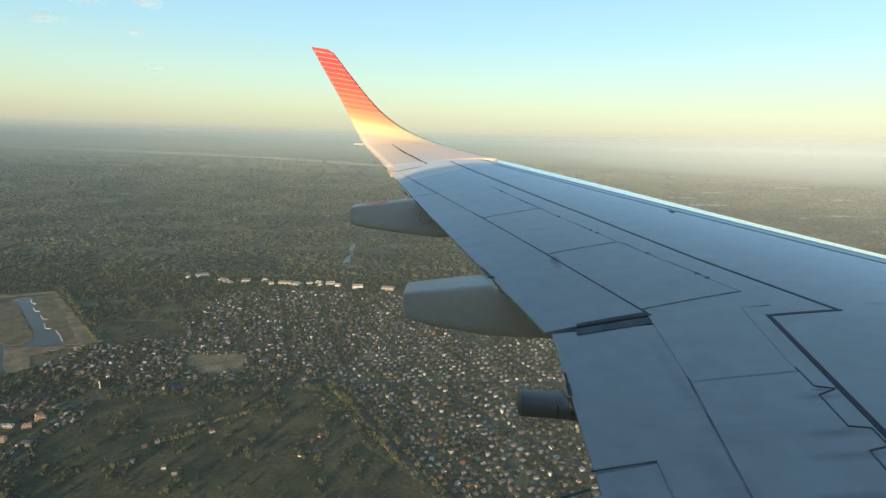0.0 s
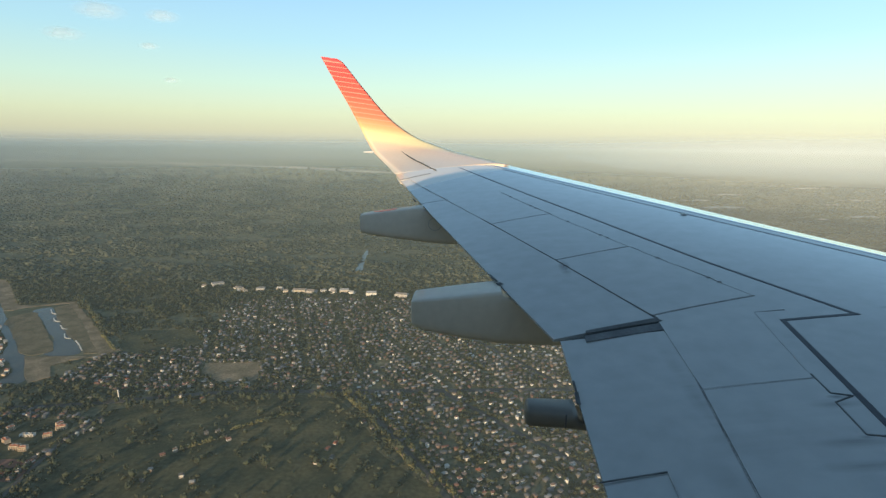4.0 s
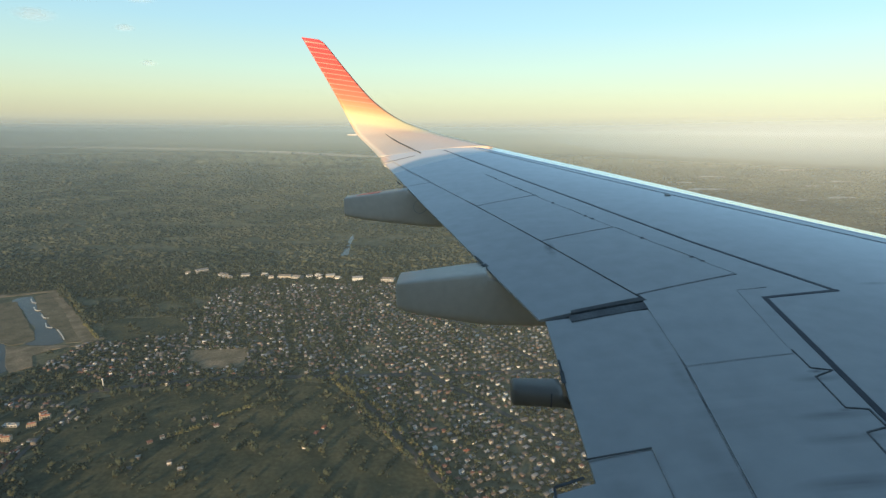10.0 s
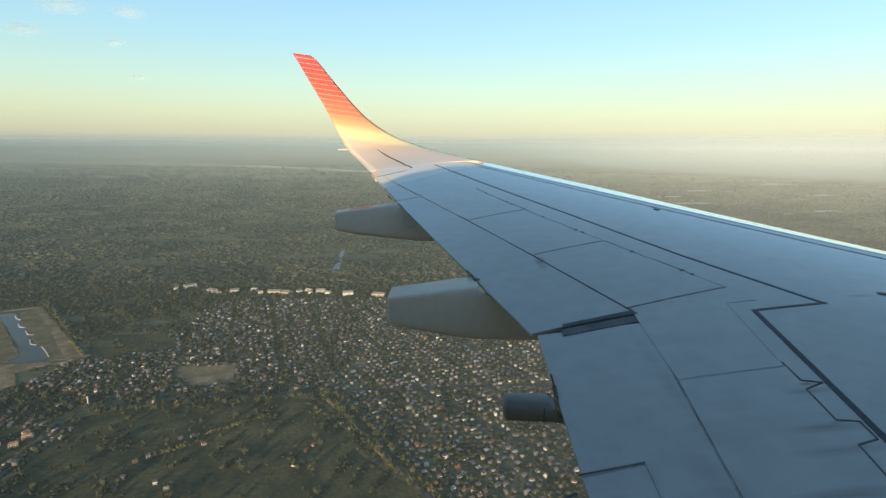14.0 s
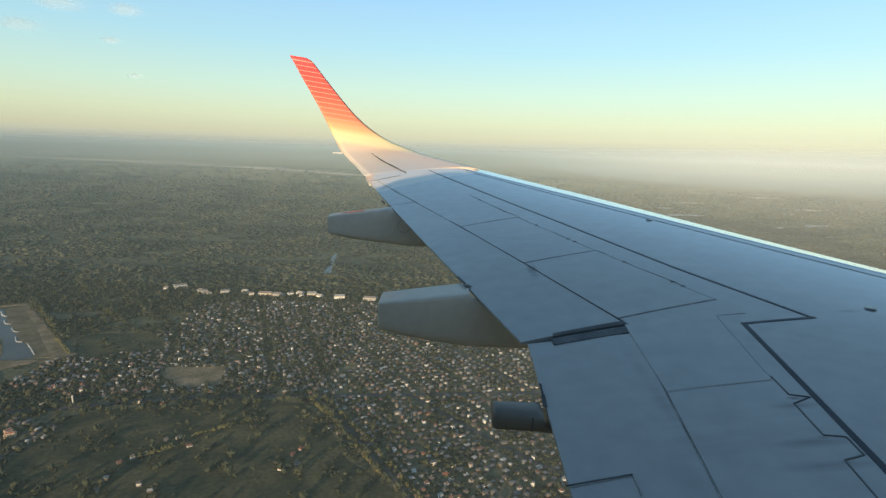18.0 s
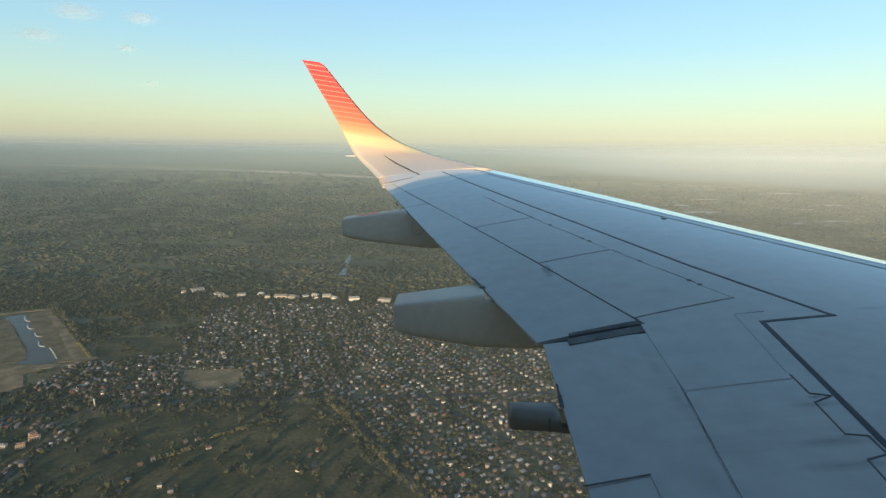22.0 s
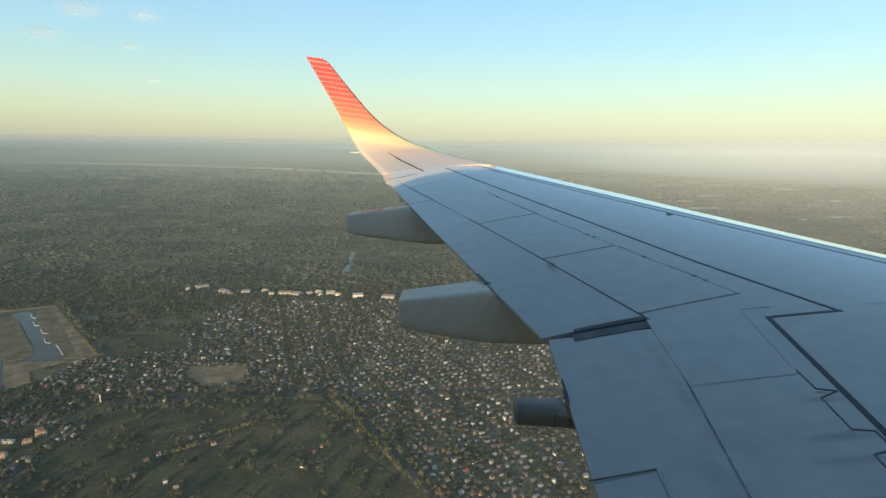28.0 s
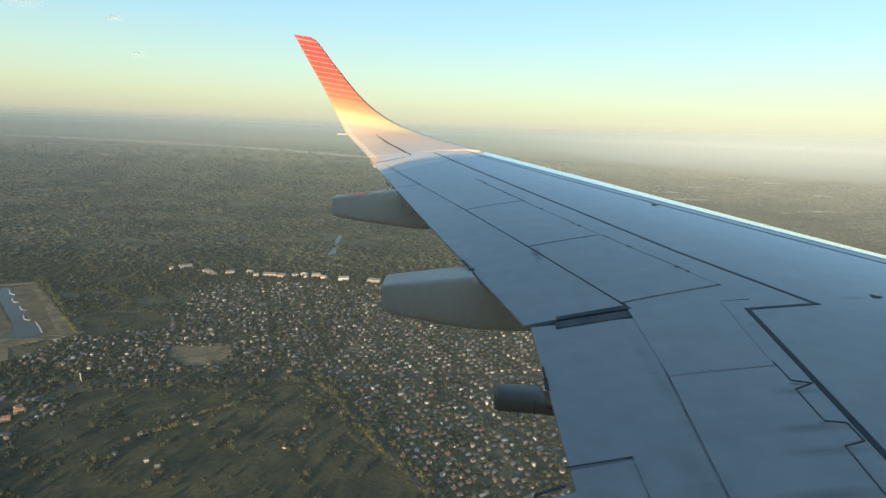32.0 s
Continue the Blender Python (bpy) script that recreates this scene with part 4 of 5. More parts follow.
EARTHS = [rough(spline([(-412, 1195), (-391, 1256), (-266, 1137), (-176, 1045), (-157, 1008), (-193, 992), (-239, 1030), (-334, 1122)]), 5, 31),
          rough([Vector(p) for p in ((-782, 1570), (-754, 1592), (-480, 1314), (-440, 1312), (-458, 1272), (-478, 1264), (-707, 1498))], 4, 30),
          rough(ribbon([(-470, 1290), (-422, 1316), (-362, 1351)], [15, 13, 15]), 3, 32), rough(ribbon([(-364, 1353), (-270, 1258), (-181, 1168), (-110, 1092), (-30, 1016)], [16, 16, 20, 26, 36]), 4, 35),
          rough([Vector(p) for p in ((-188, 982), (-150, 984), (-59, 996), (-28, 1004), (-84, 968), (-100, 943), (-63, 894), (-86, 868), (-140, 928))], 5, 33), rough([Vector(p) for p in ((190, 978), (298, 992), (321, 905), (254, 893), (200, 938))], 3, 34)]
SHORE = rough([Vector(p) for p in ((-376, 1306), (-351, 1334), (-204, 1176), (-48, 1017), (-80, 1006), (-98, 1026), (-152, 1082), (-172, 1090), (-215, 1136), (-261, 1177), (-310, 1226))], 7, 36)
sheet("shore", SHORE, 0.95, DRY, "dry grassy shore beside the lagoon", "shore", depth=0.9)
for k, o in enumerate(EARTHS):
    sheet("earth_bank", o, 1.1 + 0.05 * k, DRY if k == 0 else EARTH, "dry grassy tongue of land between canal and lagoon" if k == 0 else "bare brown earth bank beside the water", "bank", depth=1.0)
sheet("ball_field", spline([(52, 632), (118, 638), (125, 596), (48, 590)]), 0.4, material("red_clay", (0.16, 0.07, 0.05), 0.9, second=(0.2, 0.09, 0.06), scale=0.05, fine=0.2), "reddish clay sports field between houses", "field")
LAWNS = [rough(spline(o), 10, 40 + k) for k, o in enumerate((
    [(-680, 830), (-560, 850), (-530, 760), (-630, 748)], [(30, 738), (96, 740), (112, 650), (30, 640)], [(-1190, 1400), (-1020, 1420), (-860, 1330), (-800, 1260), (-980, 1225), (-1130, 1330)],
    [(-560, 930), (-400, 945), (-320, 830), (-470, 870)], [(128, 748), (160, 800), (330, 838), (478, 846), (598, 676), (690, 540), (214, 540)], [(-960, 870), (-840, 900), (-780, 800), (-900, 770)],
    [(-980, 1180), (-820, 1200), (-700, 1100), (-820, 1060)], [(-72, 1128), (10, 1160), (78, 1158), (136, 1066), (60, 1030), (-6, 1020)]))]
for k, o in enumerate(LAWNS):
    sheet("meadow", o, 0.15 + 0.02 * k, LAWN, "open green meadow among trees", "meadow")
ROADS = [([(-1900, 480), (-1300, 560), (-1000, 610), (-800, 668), (-620, 706), (-400, 746), (-150, 762), (20, 788), (120, 812), (260, 852), (400, 868), (600, 884), (1100, 930), (1700, 980)], 12), ([(-980, 1250), (-800, 1110), (-640, 975), (-560, 900)], 5), ([(-275, 745), (-235, 660), (-185, 560), (-120, 430)], 9),
         ([(505, 866), (555, 797), (603, 724), (649, 650), (730, 520), (790, 430)], 8), ([(660, 890), (780, 760), (900, 640), (1040, 480)], 9), ([(128, 760), (120, 700), (128, 620), (150, 500)], 6), ([(560, 1400), (760, 1100), (980, 800)], 9), ([(1100, 1450), (1300, 1050), (1500, 650)], 9)]
ROAD_OUT = [ribbon(p, w) for p, w in ROADS]
for k, o in enumerate(ROAD_OUT):
    sheet("road", o, 0.6 + 0.03 * k, ROAD, "narrow grey asphalt road between trees", "road", depth=0.6)
LOT = [(-600, 900), (-540, 892), (-505, 862), (-430, 790), (-455, 760), (-505, 755), (-570, 815)]
LOT = [Vector(p) for p in LOT]
sheet("car_park", LOT, 0.45, ROAD, "dark paved car park of the shopping centre", "car park", depth=0.4)

# curved sheets round the aircraft, added to stand in for haze over the plain
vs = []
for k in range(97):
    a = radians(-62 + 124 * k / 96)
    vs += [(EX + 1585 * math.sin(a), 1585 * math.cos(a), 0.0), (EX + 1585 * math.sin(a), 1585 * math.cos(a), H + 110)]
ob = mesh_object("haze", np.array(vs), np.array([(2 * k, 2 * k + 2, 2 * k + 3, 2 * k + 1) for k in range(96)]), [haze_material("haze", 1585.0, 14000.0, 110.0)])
tagged(ob, "curved see-through sheet that stands in for haze over the far plain", "haze", kind="structure")
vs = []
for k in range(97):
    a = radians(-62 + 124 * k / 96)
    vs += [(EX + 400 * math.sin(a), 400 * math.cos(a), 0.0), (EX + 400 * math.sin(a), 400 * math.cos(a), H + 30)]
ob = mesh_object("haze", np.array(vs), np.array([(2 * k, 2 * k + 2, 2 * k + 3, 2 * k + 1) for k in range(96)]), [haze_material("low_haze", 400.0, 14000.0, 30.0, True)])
tagged(ob, "curved see-through sheet that stands in for haze over the near plain", "haze", kind="structure")

# ---- buildings ----
WALLS = palette("house_walls", [(0.34, 0.31, 0.28), (0.17, 0.15, 0.13), (0.58, 0.55, 0.51), (0.17, 0.115, 0.09), (0.19, 0.17, 0.15), (0.14, 0.135, 0.135), (0.12, 0.105, 0.095), (0.15, 0.14, 0.13), (0.11, 0.105, 0.10), (0.72, 0.69, 0.64), (0.10, 0.10, 0.105)])
ROOFS = palette("house_roofs", [(0.20, 0.095, 0.065), (0.20, 0.17, 0.15), (0.17, 0.125, 0.095), (0.26, 0.25, 0.245), (0.13, 0.125, 0.12), (0.20, 0.14, 0.11), (0.15, 0.145, 0.14), (0.42, 0.41, 0.39), (0.12, 0.12, 0.125), (0.18, 0.17, 0.17)])
WALL_ONE = palette("house_wall", [(0.36, 0.33, 0.29), (0.18, 0.155, 0.13), (0.60, 0.57, 0.53), (0.19, 0.13, 0.10), (0.20, 0.18, 0.155), (0.15, 0.145, 0.14), (0.12, 0.11, 0.10), (0.72, 0.69, 0.65)], island=False)
ROOF_ONE = palette("house_roof", [(0.20, 0.10, 0.07), (0.17, 0.13, 0.11), (0.16, 0.11, 0.08), (0.30, 0.29, 0.27), (0.13, 0.11, 0.095), (0.11, 0.10, 0.09), (0.19, 0.09, 0.065)], island=False)
WHITE = material("white_render", (0.55, 0.53, 0.50), 0.7, second=(0.46, 0.44, 0.40), scale=0.4, fine=0.08, vary=0.06)
TAN = material("tan_render", (0.52, 0.41, 0.30), 0.75, second=(0.45, 0.34, 0.24), scale=0.3, fine=0.1)
TIN = material("grey_sheet_roof", (0.19, 0.185, 0.175), 0.6, second=(0.27, 0.26, 0.245), scale=0.25, fine=0.1, vary=0.1)
TILE = material("red_roof_tiles", (0.30, 0.11, 0.065), 0.8, second=(0.24, 0.085, 0.05), scale=0.6, fine=0.2, vary=0.15)
PANE = material("window_glass", (0.03, 0.035, 0.04), 0.08, second=(0.05, 0.055, 0.06), scale=1)
DOORP = material("door_paint", (0.16, 0.09, 0.05), 0.6, second=(0.12, 0.07, 0.04), scale=3, fine=0.1)
rng = np.random.default_rng(7)
USED = []  # house places: x, y, radius


def hip_roof(w, d, z, rise, over=0.5, ridge=0.45):
    bm = bmesh.new()
    a, b = w / 2 + over, d / 2 + over
    base = [bm.verts.new(p) for p in ((-a, -b, z), (a, -b, z), (a, b, z), (-a, b, z))]
    low = [bm.verts.new((v.co.x, v.co.y, z - 0.25)) for v in base]
    r0, r1 = bm.verts.new((-w / 2 * ridge, 0, z + rise)), bm.verts.new((w / 2 * ridge, 0, z + rise))
    for f in ((base[0], base[1], r1, r0), (base[1], base[2], r1), (base[2], base[3], r0, r1), (base[3], base[0], r0)):
        bm.faces.new(f)
    for i in range(4):
        bm.faces.new((base[i], base[(i + 1) % 4], low[(i + 1) % 4], low[i]))
    bm.faces.new(low)
    return bm


def house_kind(w, d, h, rise, wall, roof, label, ridge=0.5, annex=False):
    """One family house: walls, hipped roof, chimney, door and windows."""
    t = thing("house", label, "house", (0, 0, -500))
    bm = box(bmesh.new(), -w / 2, w / 2, -d / 2, d / 2, 0, h)
    if annex:
        box(bm, w / 2, w / 2 + w * 0.45, -d / 2, d * 0.2, 0, h * 0.7)
    wall_o = part("wall", bm, wall, t)
    part("roof", hip_roof(w, d, h + 0.02, rise, 0.5, ridge), roof, t)
    if annex:
        bm = hip_roof(w * 0.5, d * 0.72, h * 0.72, rise * 0.6, 0.4, 0.3)
        bmesh.ops.translate(bm, verts=bm.verts, vec=(w * 0.74, -d * 0.15, 0))
        part("roof", bm, roof, t)
    part("chimney", box(bmesh.new(), w * 0.2, w * 0.2 + 0.7, d * 0.15, d * 0.15 + 0.7, h, h + rise + 0.7), wall, t)
    part("door", box(bmesh.new(), -0.5, 0.5, -d / 2 - 0.06, -d / 2, 0, 2.1), DOORP, t)
    for x in (-w * 0.32, w * 0.32):
        part("window", box(bmesh.new(), x - 0.8, x + 0.8, -d / 2 - 0.05, -d / 2, 0.9, 2.2), PANE, t)
    return t


KINDS = [house_kind(6.4, 5.2, 2.9, 1.2, WALL_ONE, ROOF_ONE, "single-storey rendered house with a hipped roof"),
         house_kind(5.4, 4.8, 4.6, 1.0, WALL_ONE, ROOF_ONE, "two-storey rendered house with a hipped roof", 0.3),
         house_kind(6.6, 4.8, 2.9, 1.3, WALL_ONE, TILE, "pale house with a red tiled roof and an annex", 0.5, True)]
VILLA = [house_kind(9.0, 6.6, 5.0, 1.4, WHITE, TIN, "large white lakeside villa with a grey roof", 0.4, True),
         house_kind(12.0, 6.2, 3.3, 1.4, TAN, TIN, "long tan lakeside villa with a grey roof", 0.5),
         house_kind(8.0, 6.4, 4.6, 1.2, WHITE, TILE, "white lakeside villa with a red hipped roof", 0.6)]
made = {}


def put(kind, x, y, turn, group, z=0.0):
    USED.append((x, y, 6.0))
    if id(kind) not in made:
        made[id(kind)] = True
        kind.matrix_basis = pose(x, y, z, 0, 0, turn)
        return tagged(kind, group=group)
    return tagged(copy_thing(kind, pose(x, y, z, 0, 0, turn)), group=group)


def near_water(x, y):
    return any(inside(o, np.array([x]), np.array([y]))[0] for o in WATERS)


# villas along the shores of the islands
for isl, step in zip(ISLANDS, (30, 20, 22, 14, 16, 14, 14, 34)):
    c = sum(isl, Vector((0, 0))) / len(isl)
    run = 0.0
    for p, q in zip(isl, isl[1:] + isl[:1]):
        run += (q - p).length
        if run > step:
            run = 0.0
            d = q - p
            e = p + (c - p).normalized() * rng.uniform(4, 24)
            if rng.random() < 0.32:
                continue
            ang_ = math.degrees(math.atan2(d.y, d.x))
            if all((e.x - u[0]) ** 2 + (e.y - u[1]) ** 2 > 10.5 ** 2 for u in USED):
                put(VILLA[int(rng.integers(3))], e.x, e.y, ang_, "villas on the islands", 0.9)

# houses in streets
def streets(poly, turn, dx, dy, keep, jitter, seed, rows=False):
    g = np.random.default_rng(seed)
    px, py = [p[0] for p in poly], [p[1] for p in poly]
    cx, cy, span = (min(px) + max(px)) / 2, (min(py) + max(py)) / 2, max(max(px) - min(px), max(py) - min(py))
    u, v = np.meshgrid(np.arange(-span, span, dx), np.arange(-span, span, dy))
    v = v + (np.round(u / dx).astype(int) % 2) * dy * 0.3
    c, s = math.cos(radians(turn)), math.sin(radians(turn))
    x = cx + u * c - v * s + g.normal(0, jitter, u.shape)
    y = cy + u * s + v * c + g.normal(0, jitter, u.shape)
    ok = inside(poly, x, y) & (g.random(x.shape) < keep)
    for o in WATERS + ROAD_OUT + LAWNS + EARTHS + [LOT]:
        ok &= ~inside(o, x, y)
    ok &= (np.abs(np.mod(u, dx * 8)) > dx * 0.9)
    return np.stack([x[ok], y[ok], np.full(ok.sum(), turn) + g.choice([0, 0] if rows else [0, 90], ok.sum()) + g.normal(0, 4, ok.sum())], -1)


TOWN_A = [(-225, 742), (-60, 780), (10, 784), (112, 756), (140, 700), (120, 560), (90, 440), (-120, 440), (-170, 570)]
TOWN_B = [(-50, 888), (-42, 1003), (26, 1022), (103, 1190), (70, 1380), (193, 1440), (440, 1450), (505, 1200), (505, 884), (258, 868), (99, 850)]
TOWN_C = [(512, 874), (505, 1200), (440, 1450), (1000, 1460), (1700, 1300), (1900, 440), (790, 440), (660, 650)]
TOWN_D = [(-1900, 520), (-1750, 900), (-1450, 1130), (-1250, 1060), (-1000, 960), (-900, 760), (-980, 620), (-1300, 520)]
def clear_of_rows(a):
    """Keeps the ground of the house rows and of their lawn free."""
    return ~((a[:, 0] > 0) & (a[:, 0] < 112) & (a[:, 1] > 588) & (a[:, 1] < 745))


near_a, near_b = streets(TOWN_A, 6, 12.5, 8.2, 0.74, 1.7, 1), streets(TOWN_B, 20, 12, 9.5, 0.66, 3.2, 2)
near_c = streets(TOWN_C, 32, 11, 15, 0.86, 0.9, 3, True)
near_a = near_a[clear_of_rows(near_a)]
near_c1 = near_c[(near_c[:, 0] < 760) & (near_c[:, 1] < 900)]
lone = np.array([(283, 662, 40), (295, 673, 40), (307, 683, 40), (317, 720, 40), (331, 728, 40), (347, 714, 40), (357, 707, 40), (288, 625, 20), (335, 615, 20), (355, 604, 20), (501, 657, 80), (508, 691, 80), (516, 706, 80), (520, 671, 80), (289, 602, 0),
                 (545, 770, 35), (562, 754, 35), (575, 747, 35), (608, 695, 35), (619, 682, 35), (660, 626, 35), (184, 828, 10), (218, 834, 10), (256, 830, 10), (196, 827, 10), (69, 818, 5), (87, 812, 5), (141, 720, 80), (134, 712, 80), (140, 743, 80)], float)
singles = np.concatenate([lone, near_a[near_a[:, 1] > 575][:75], near_c1[np.argsort(near_c1[:, 1])][:45], near_b[np.argsort(near_b[:, 1])][:75]])
rest = [r for r in np.concatenate([near_a, near_b, near_c]) if not (np.abs(singles[:, 0] - r[0]) + np.abs(singles[:, 1] - r[1])).min() < 0.1]
for x, y, a in singles:
    put(KINDS[int(rng.choice(3, p=(0.45, 0.43, 0.12)))], x, y, a, "houses in the streets of the town")
rest = np.concatenate([np.array(rest), streets(TOWN_D, -25, 22, 30, 0.5, 5, 4)])


def many_houses(name, spots, seed):
    """Houses further off, joined: boxes with gabled roofs of mixed size."""
    g = np.random.default_rng(seed)
    n = len(spots)
    w, d, h, rise = np.clip(g.lognormal(math.log(5.6), 0.32, n), 3.2, 15), g.uniform(3.2, 6.4, n), g.choice([2.5, 2.8, 3.0, 4.6, 5.2], n), g.uniform(0.4, 2.0, n)
    unit = np.array([(-1, -1, 0), (1, -1, 0), (1, 1, 0), (-1, 1, 0), (-1, -1, 1), (1, -1, 1), (1, 1, 1), (-1, 1, 1)], float)
    a = np.radians(spots[:, 2])
    ca, sa = np.cos(a)[:, None], np.sin(a)[:, None]

    def world_of(lx, ly, lz):
        return np.stack([spots[:, :1] + lx * ca - ly * sa, spots[:, 1:2] + lx * sa + ly * ca, lz], -1)
    vw = world_of(unit[None, :, 0] * w[:, None] / 2, unit[None, :, 1] * d[:, None] / 2, unit[None, :, 2] * h[:, None])
    ru = np.array([(-1, -1, 0), (1, -1, 0), (1, 1, 0), (-1, 1, 0), (-0.6, 0, 1), (0.6, 0, 1)], float)
    vr = world_of(ru[None, :, 0] * (w[:, None] / 2 + 0.5), ru[None, :, 1] * (d[:, None] / 2 + 0.5), h[:, None] + 0.05 + ru[None, :, 2] * rise[:, None])
    fw = np.array([(0, 1, 5, 4), (1, 2, 6, 5), (2, 3, 7, 6), (3, 0, 4, 7)])
    fr = np.array([(0, 1, 5, 4), (1, 2, 5, 5), (2, 3, 4, 5), (3, 0, 4, 4)])
    tri = lambda q: np.concatenate([q[:, [0, 1, 2]], q[:, [0, 2, 3]]])
    fw, fr = tri(fw), np.array([(0, 1, 5), (0, 5, 4), (1, 2, 5), (2, 3, 4), (2, 4, 5), (3, 0, 4)])
    F1 = (fw[None] + (np.arange(n) * 8)[:, None, None]).reshape(-1, 3)
    F2 = (fr[None] + (np.arange(n) * 6)[:, None, None]).reshape(-1, 3) + n * 8
    vs = np.concatenate([vw.reshape(-1, 3), vr.reshape(-1, 3)])
    slots = np.concatenate([np.zeros(len(F1), int), np.ones(len(F2), int)])
    ob = mesh_object(name, vs, np.concatenate([F1, F2]), [WALLS, ROOFS], slots)
    return tagged(ob, "crowded low houses of the town among trees", "houses", kind="stuff")


many_houses("town_houses", rest, 5)


def hall(name, label, cat, x, y, turn, w, d, h, wall, roof, bays=8, pitch=1.2, storeys=1, group=""):
    """A long building: walls, low roof with parapet, a row of pilasters and windows on its long front, and roof boxes."""
    t = thing(name, label, cat, (x, y, 0.45), turn, group)
    part("wall", box(bmesh.new(), -w / 2, w / 2, -d / 2, d / 2, 0, h), wall, t)
    bm = bmesh.new()
    for x0, x1, y0, y1 in ((-w / 2 - 0.2, w / 2 + 0.2, -d / 2 - 0.2, -d / 2 + 0.3), (-w / 2 - 0.2, w / 2 + 0.2, d / 2 - 0.3, d / 2 + 0.2), (-w / 2 - 0.2, -w / 2 + 0.3, -d / 2 + 0.3, d / 2 - 0.3), (w / 2 - 0.3, w / 2 + 0.2, -d / 2 + 0.3, d / 2 - 0.3)):
        box(bm, x0, x1, y0, y1, h - 0.1, h + 0.8)
    part("parapet", bm, wall, t)
    bm = bmesh.new()
    a, b = w / 2 - 0.3, d / 2 - 0.3
    vs = [bm.verts.new(p) for p in ((-a, -b, h + 0.05), (a, -b, h + 0.05), (a, 0, h + pitch), (-a, 0, h + pitch), (a, b, h + 0.05), (-a, b, h + 0.05))]
    for q in ((0, 1, 2, 3), (3, 2, 4, 5), (1, 4, 2), (0, 3, 5)):
        bm.faces.new([vs[k] for k in q])
    part("roof", bm, roof, t)
    for k in range(bays):
        u = -w / 2 + w * (k + 0.5) / bays
        for s in range(storeys):
            z = 0.6 + s * 3.4
            part("window", box(bmesh.new(), u - w / bays * 0.32, u + w / bays * 0.32, -d / 2 - 0.06, -d / 2, z, z + min(2.2, h - 1.2)), PANE, t)
        part("pilaster", box(bmesh.new(), u - w / bays * 0.5 - 0.35, u - w / bays * 0.5 + 0.35, -d / 2 - 0.4, -d / 2, 0, h + 0.6), wall, t)
    for k in range(max(2, bays // 3)):
        u = -w / 2 + w * (k + 0.6) / max(2, bays // 3)
        part("roof_unit", box(bmesh.new(), u - 1.4, u + 1.4, -1.0, 1.2, h + 0.3, h + 2.6), TIN, t)
    USED.append((x, y, max(w, d) * 0.6))
    return t


# shopping centre round its yard
hall("shopping_centre", "long tan shop wing with pilasters and a flat roof", "shopping centre", -520, 794, -43, 78, 12, 8, TAN, TIN, 11, 0.8, 1, "wings of the shopping centre")
hall("shopping_centre", "short tan shop wing with bright arcade front", "shopping centre", -477, 768, 12, 34, 16, 9, TAN, TIN, 5, 0.8, 1, "wings of the shopping centre")
hall("shopping_centre", "long white shop wing with a pale roof", "shopping centre", -480, 828, -43, 104, 12, 7, WHITE, TIN, 12, 0.8, 1, "wings of the shopping centre")
hall("shopping_centre", "broad flat-roofed hall of the shopping centre", "shopping centre", -560, 868, -20, 34, 28, 8, WHITE, TIN, 5, 0.6, 1, "wings of the shopping centre")
hall("clubhouse", "low brick clubhouse with a red roof", "clubhouse", -390, 842, -20, 30, 12, 6, TAN, TILE, 5, 2.5)
hall("clubhouse", "low brick side building with a red roof", "clubhouse", -418, 828, 15, 18, 9, 5, TAN, TILE, 3, 2.0)
for x, y, a, w in ((42, 679, -30, 12), (68, 664, 5, 12), (82, 662, 10, 10), (93, 720, 20, 13), (84, 728, 60, 9), (90, 697, 30, 11), (10, 690, 70, 11), (20, 712, 60, 9)):
    hall("row_house", "tan two-storey house row with a red tiled roof", "house", x, y, a, w, 7, 5.5, TAN, TILE, 4, 2.4, 2, "red-roofed rows round a lawn")
SHEDW = palette("shed_walls", [(0.66, 0.62, 0.56), (0.50, 0.43, 0.34), (0.72, 0.69, 0.64), (0.30, 0.28, 0.26)], island=False)
SHEDR = palette("shed_roofs", [(0.34, 0.34, 0.33), (0.25, 0.22, 0.19), (0.42, 0.41, 0.39), (0.20, 0.20, 0.20)], island=False)
for x, y, w, a in ((-84, 1530, 12, 20), (-55, 1556, 34, 40), (30, 1508, 22, -40), (52, 1494, 20, -35), (97, 1508, 24, 15), (150, 1522, 18, -10), (176, 1496, 14, 20), (216, 1500, 38, 2), (254, 1494, 26, -18), (285, 1509, 16, 30), (310, 1520, 18, -25), (318, 1496, 14, 0), (346, 1512, 26, 12), (372, 1496, 18, -20), (430, 1490, 30, 10), (520, 1480, 36, -8)):
    hall("warehouse", "pale riverside warehouse with a pitched sheet roof", "warehouse", x, y, a, w, 22 if w > 20 else 14, 9 if w > 20 else 7, SHEDW, SHEDR, 5, 4, 1, "warehouses by the river")
for x, y, w, a in ((1400, 1030, 40, 30), (1230, 960, 36, 10), (910, 1470, 50, 5), (1050, 1440, 40, 8)):
    hall("town_block", "pale flat-roofed block above the low houses", "building", x, y, a, w, 16, 10, WHITE, TIN, 6, 0.6, 3, "larger buildings of the town")
for x, y, w, a in ((1500, 712, 60, 78), (1562, 712, 60, 78), (1530, 742, 52, -12), (1530, 682, 52, -12)):
    hall("courtyard_block", "white four-storey block round a green court", "apartment block", x, y, a, w, 12, 13, WHITE, TIN, 9, 1.0, 4, "blocks round the court")


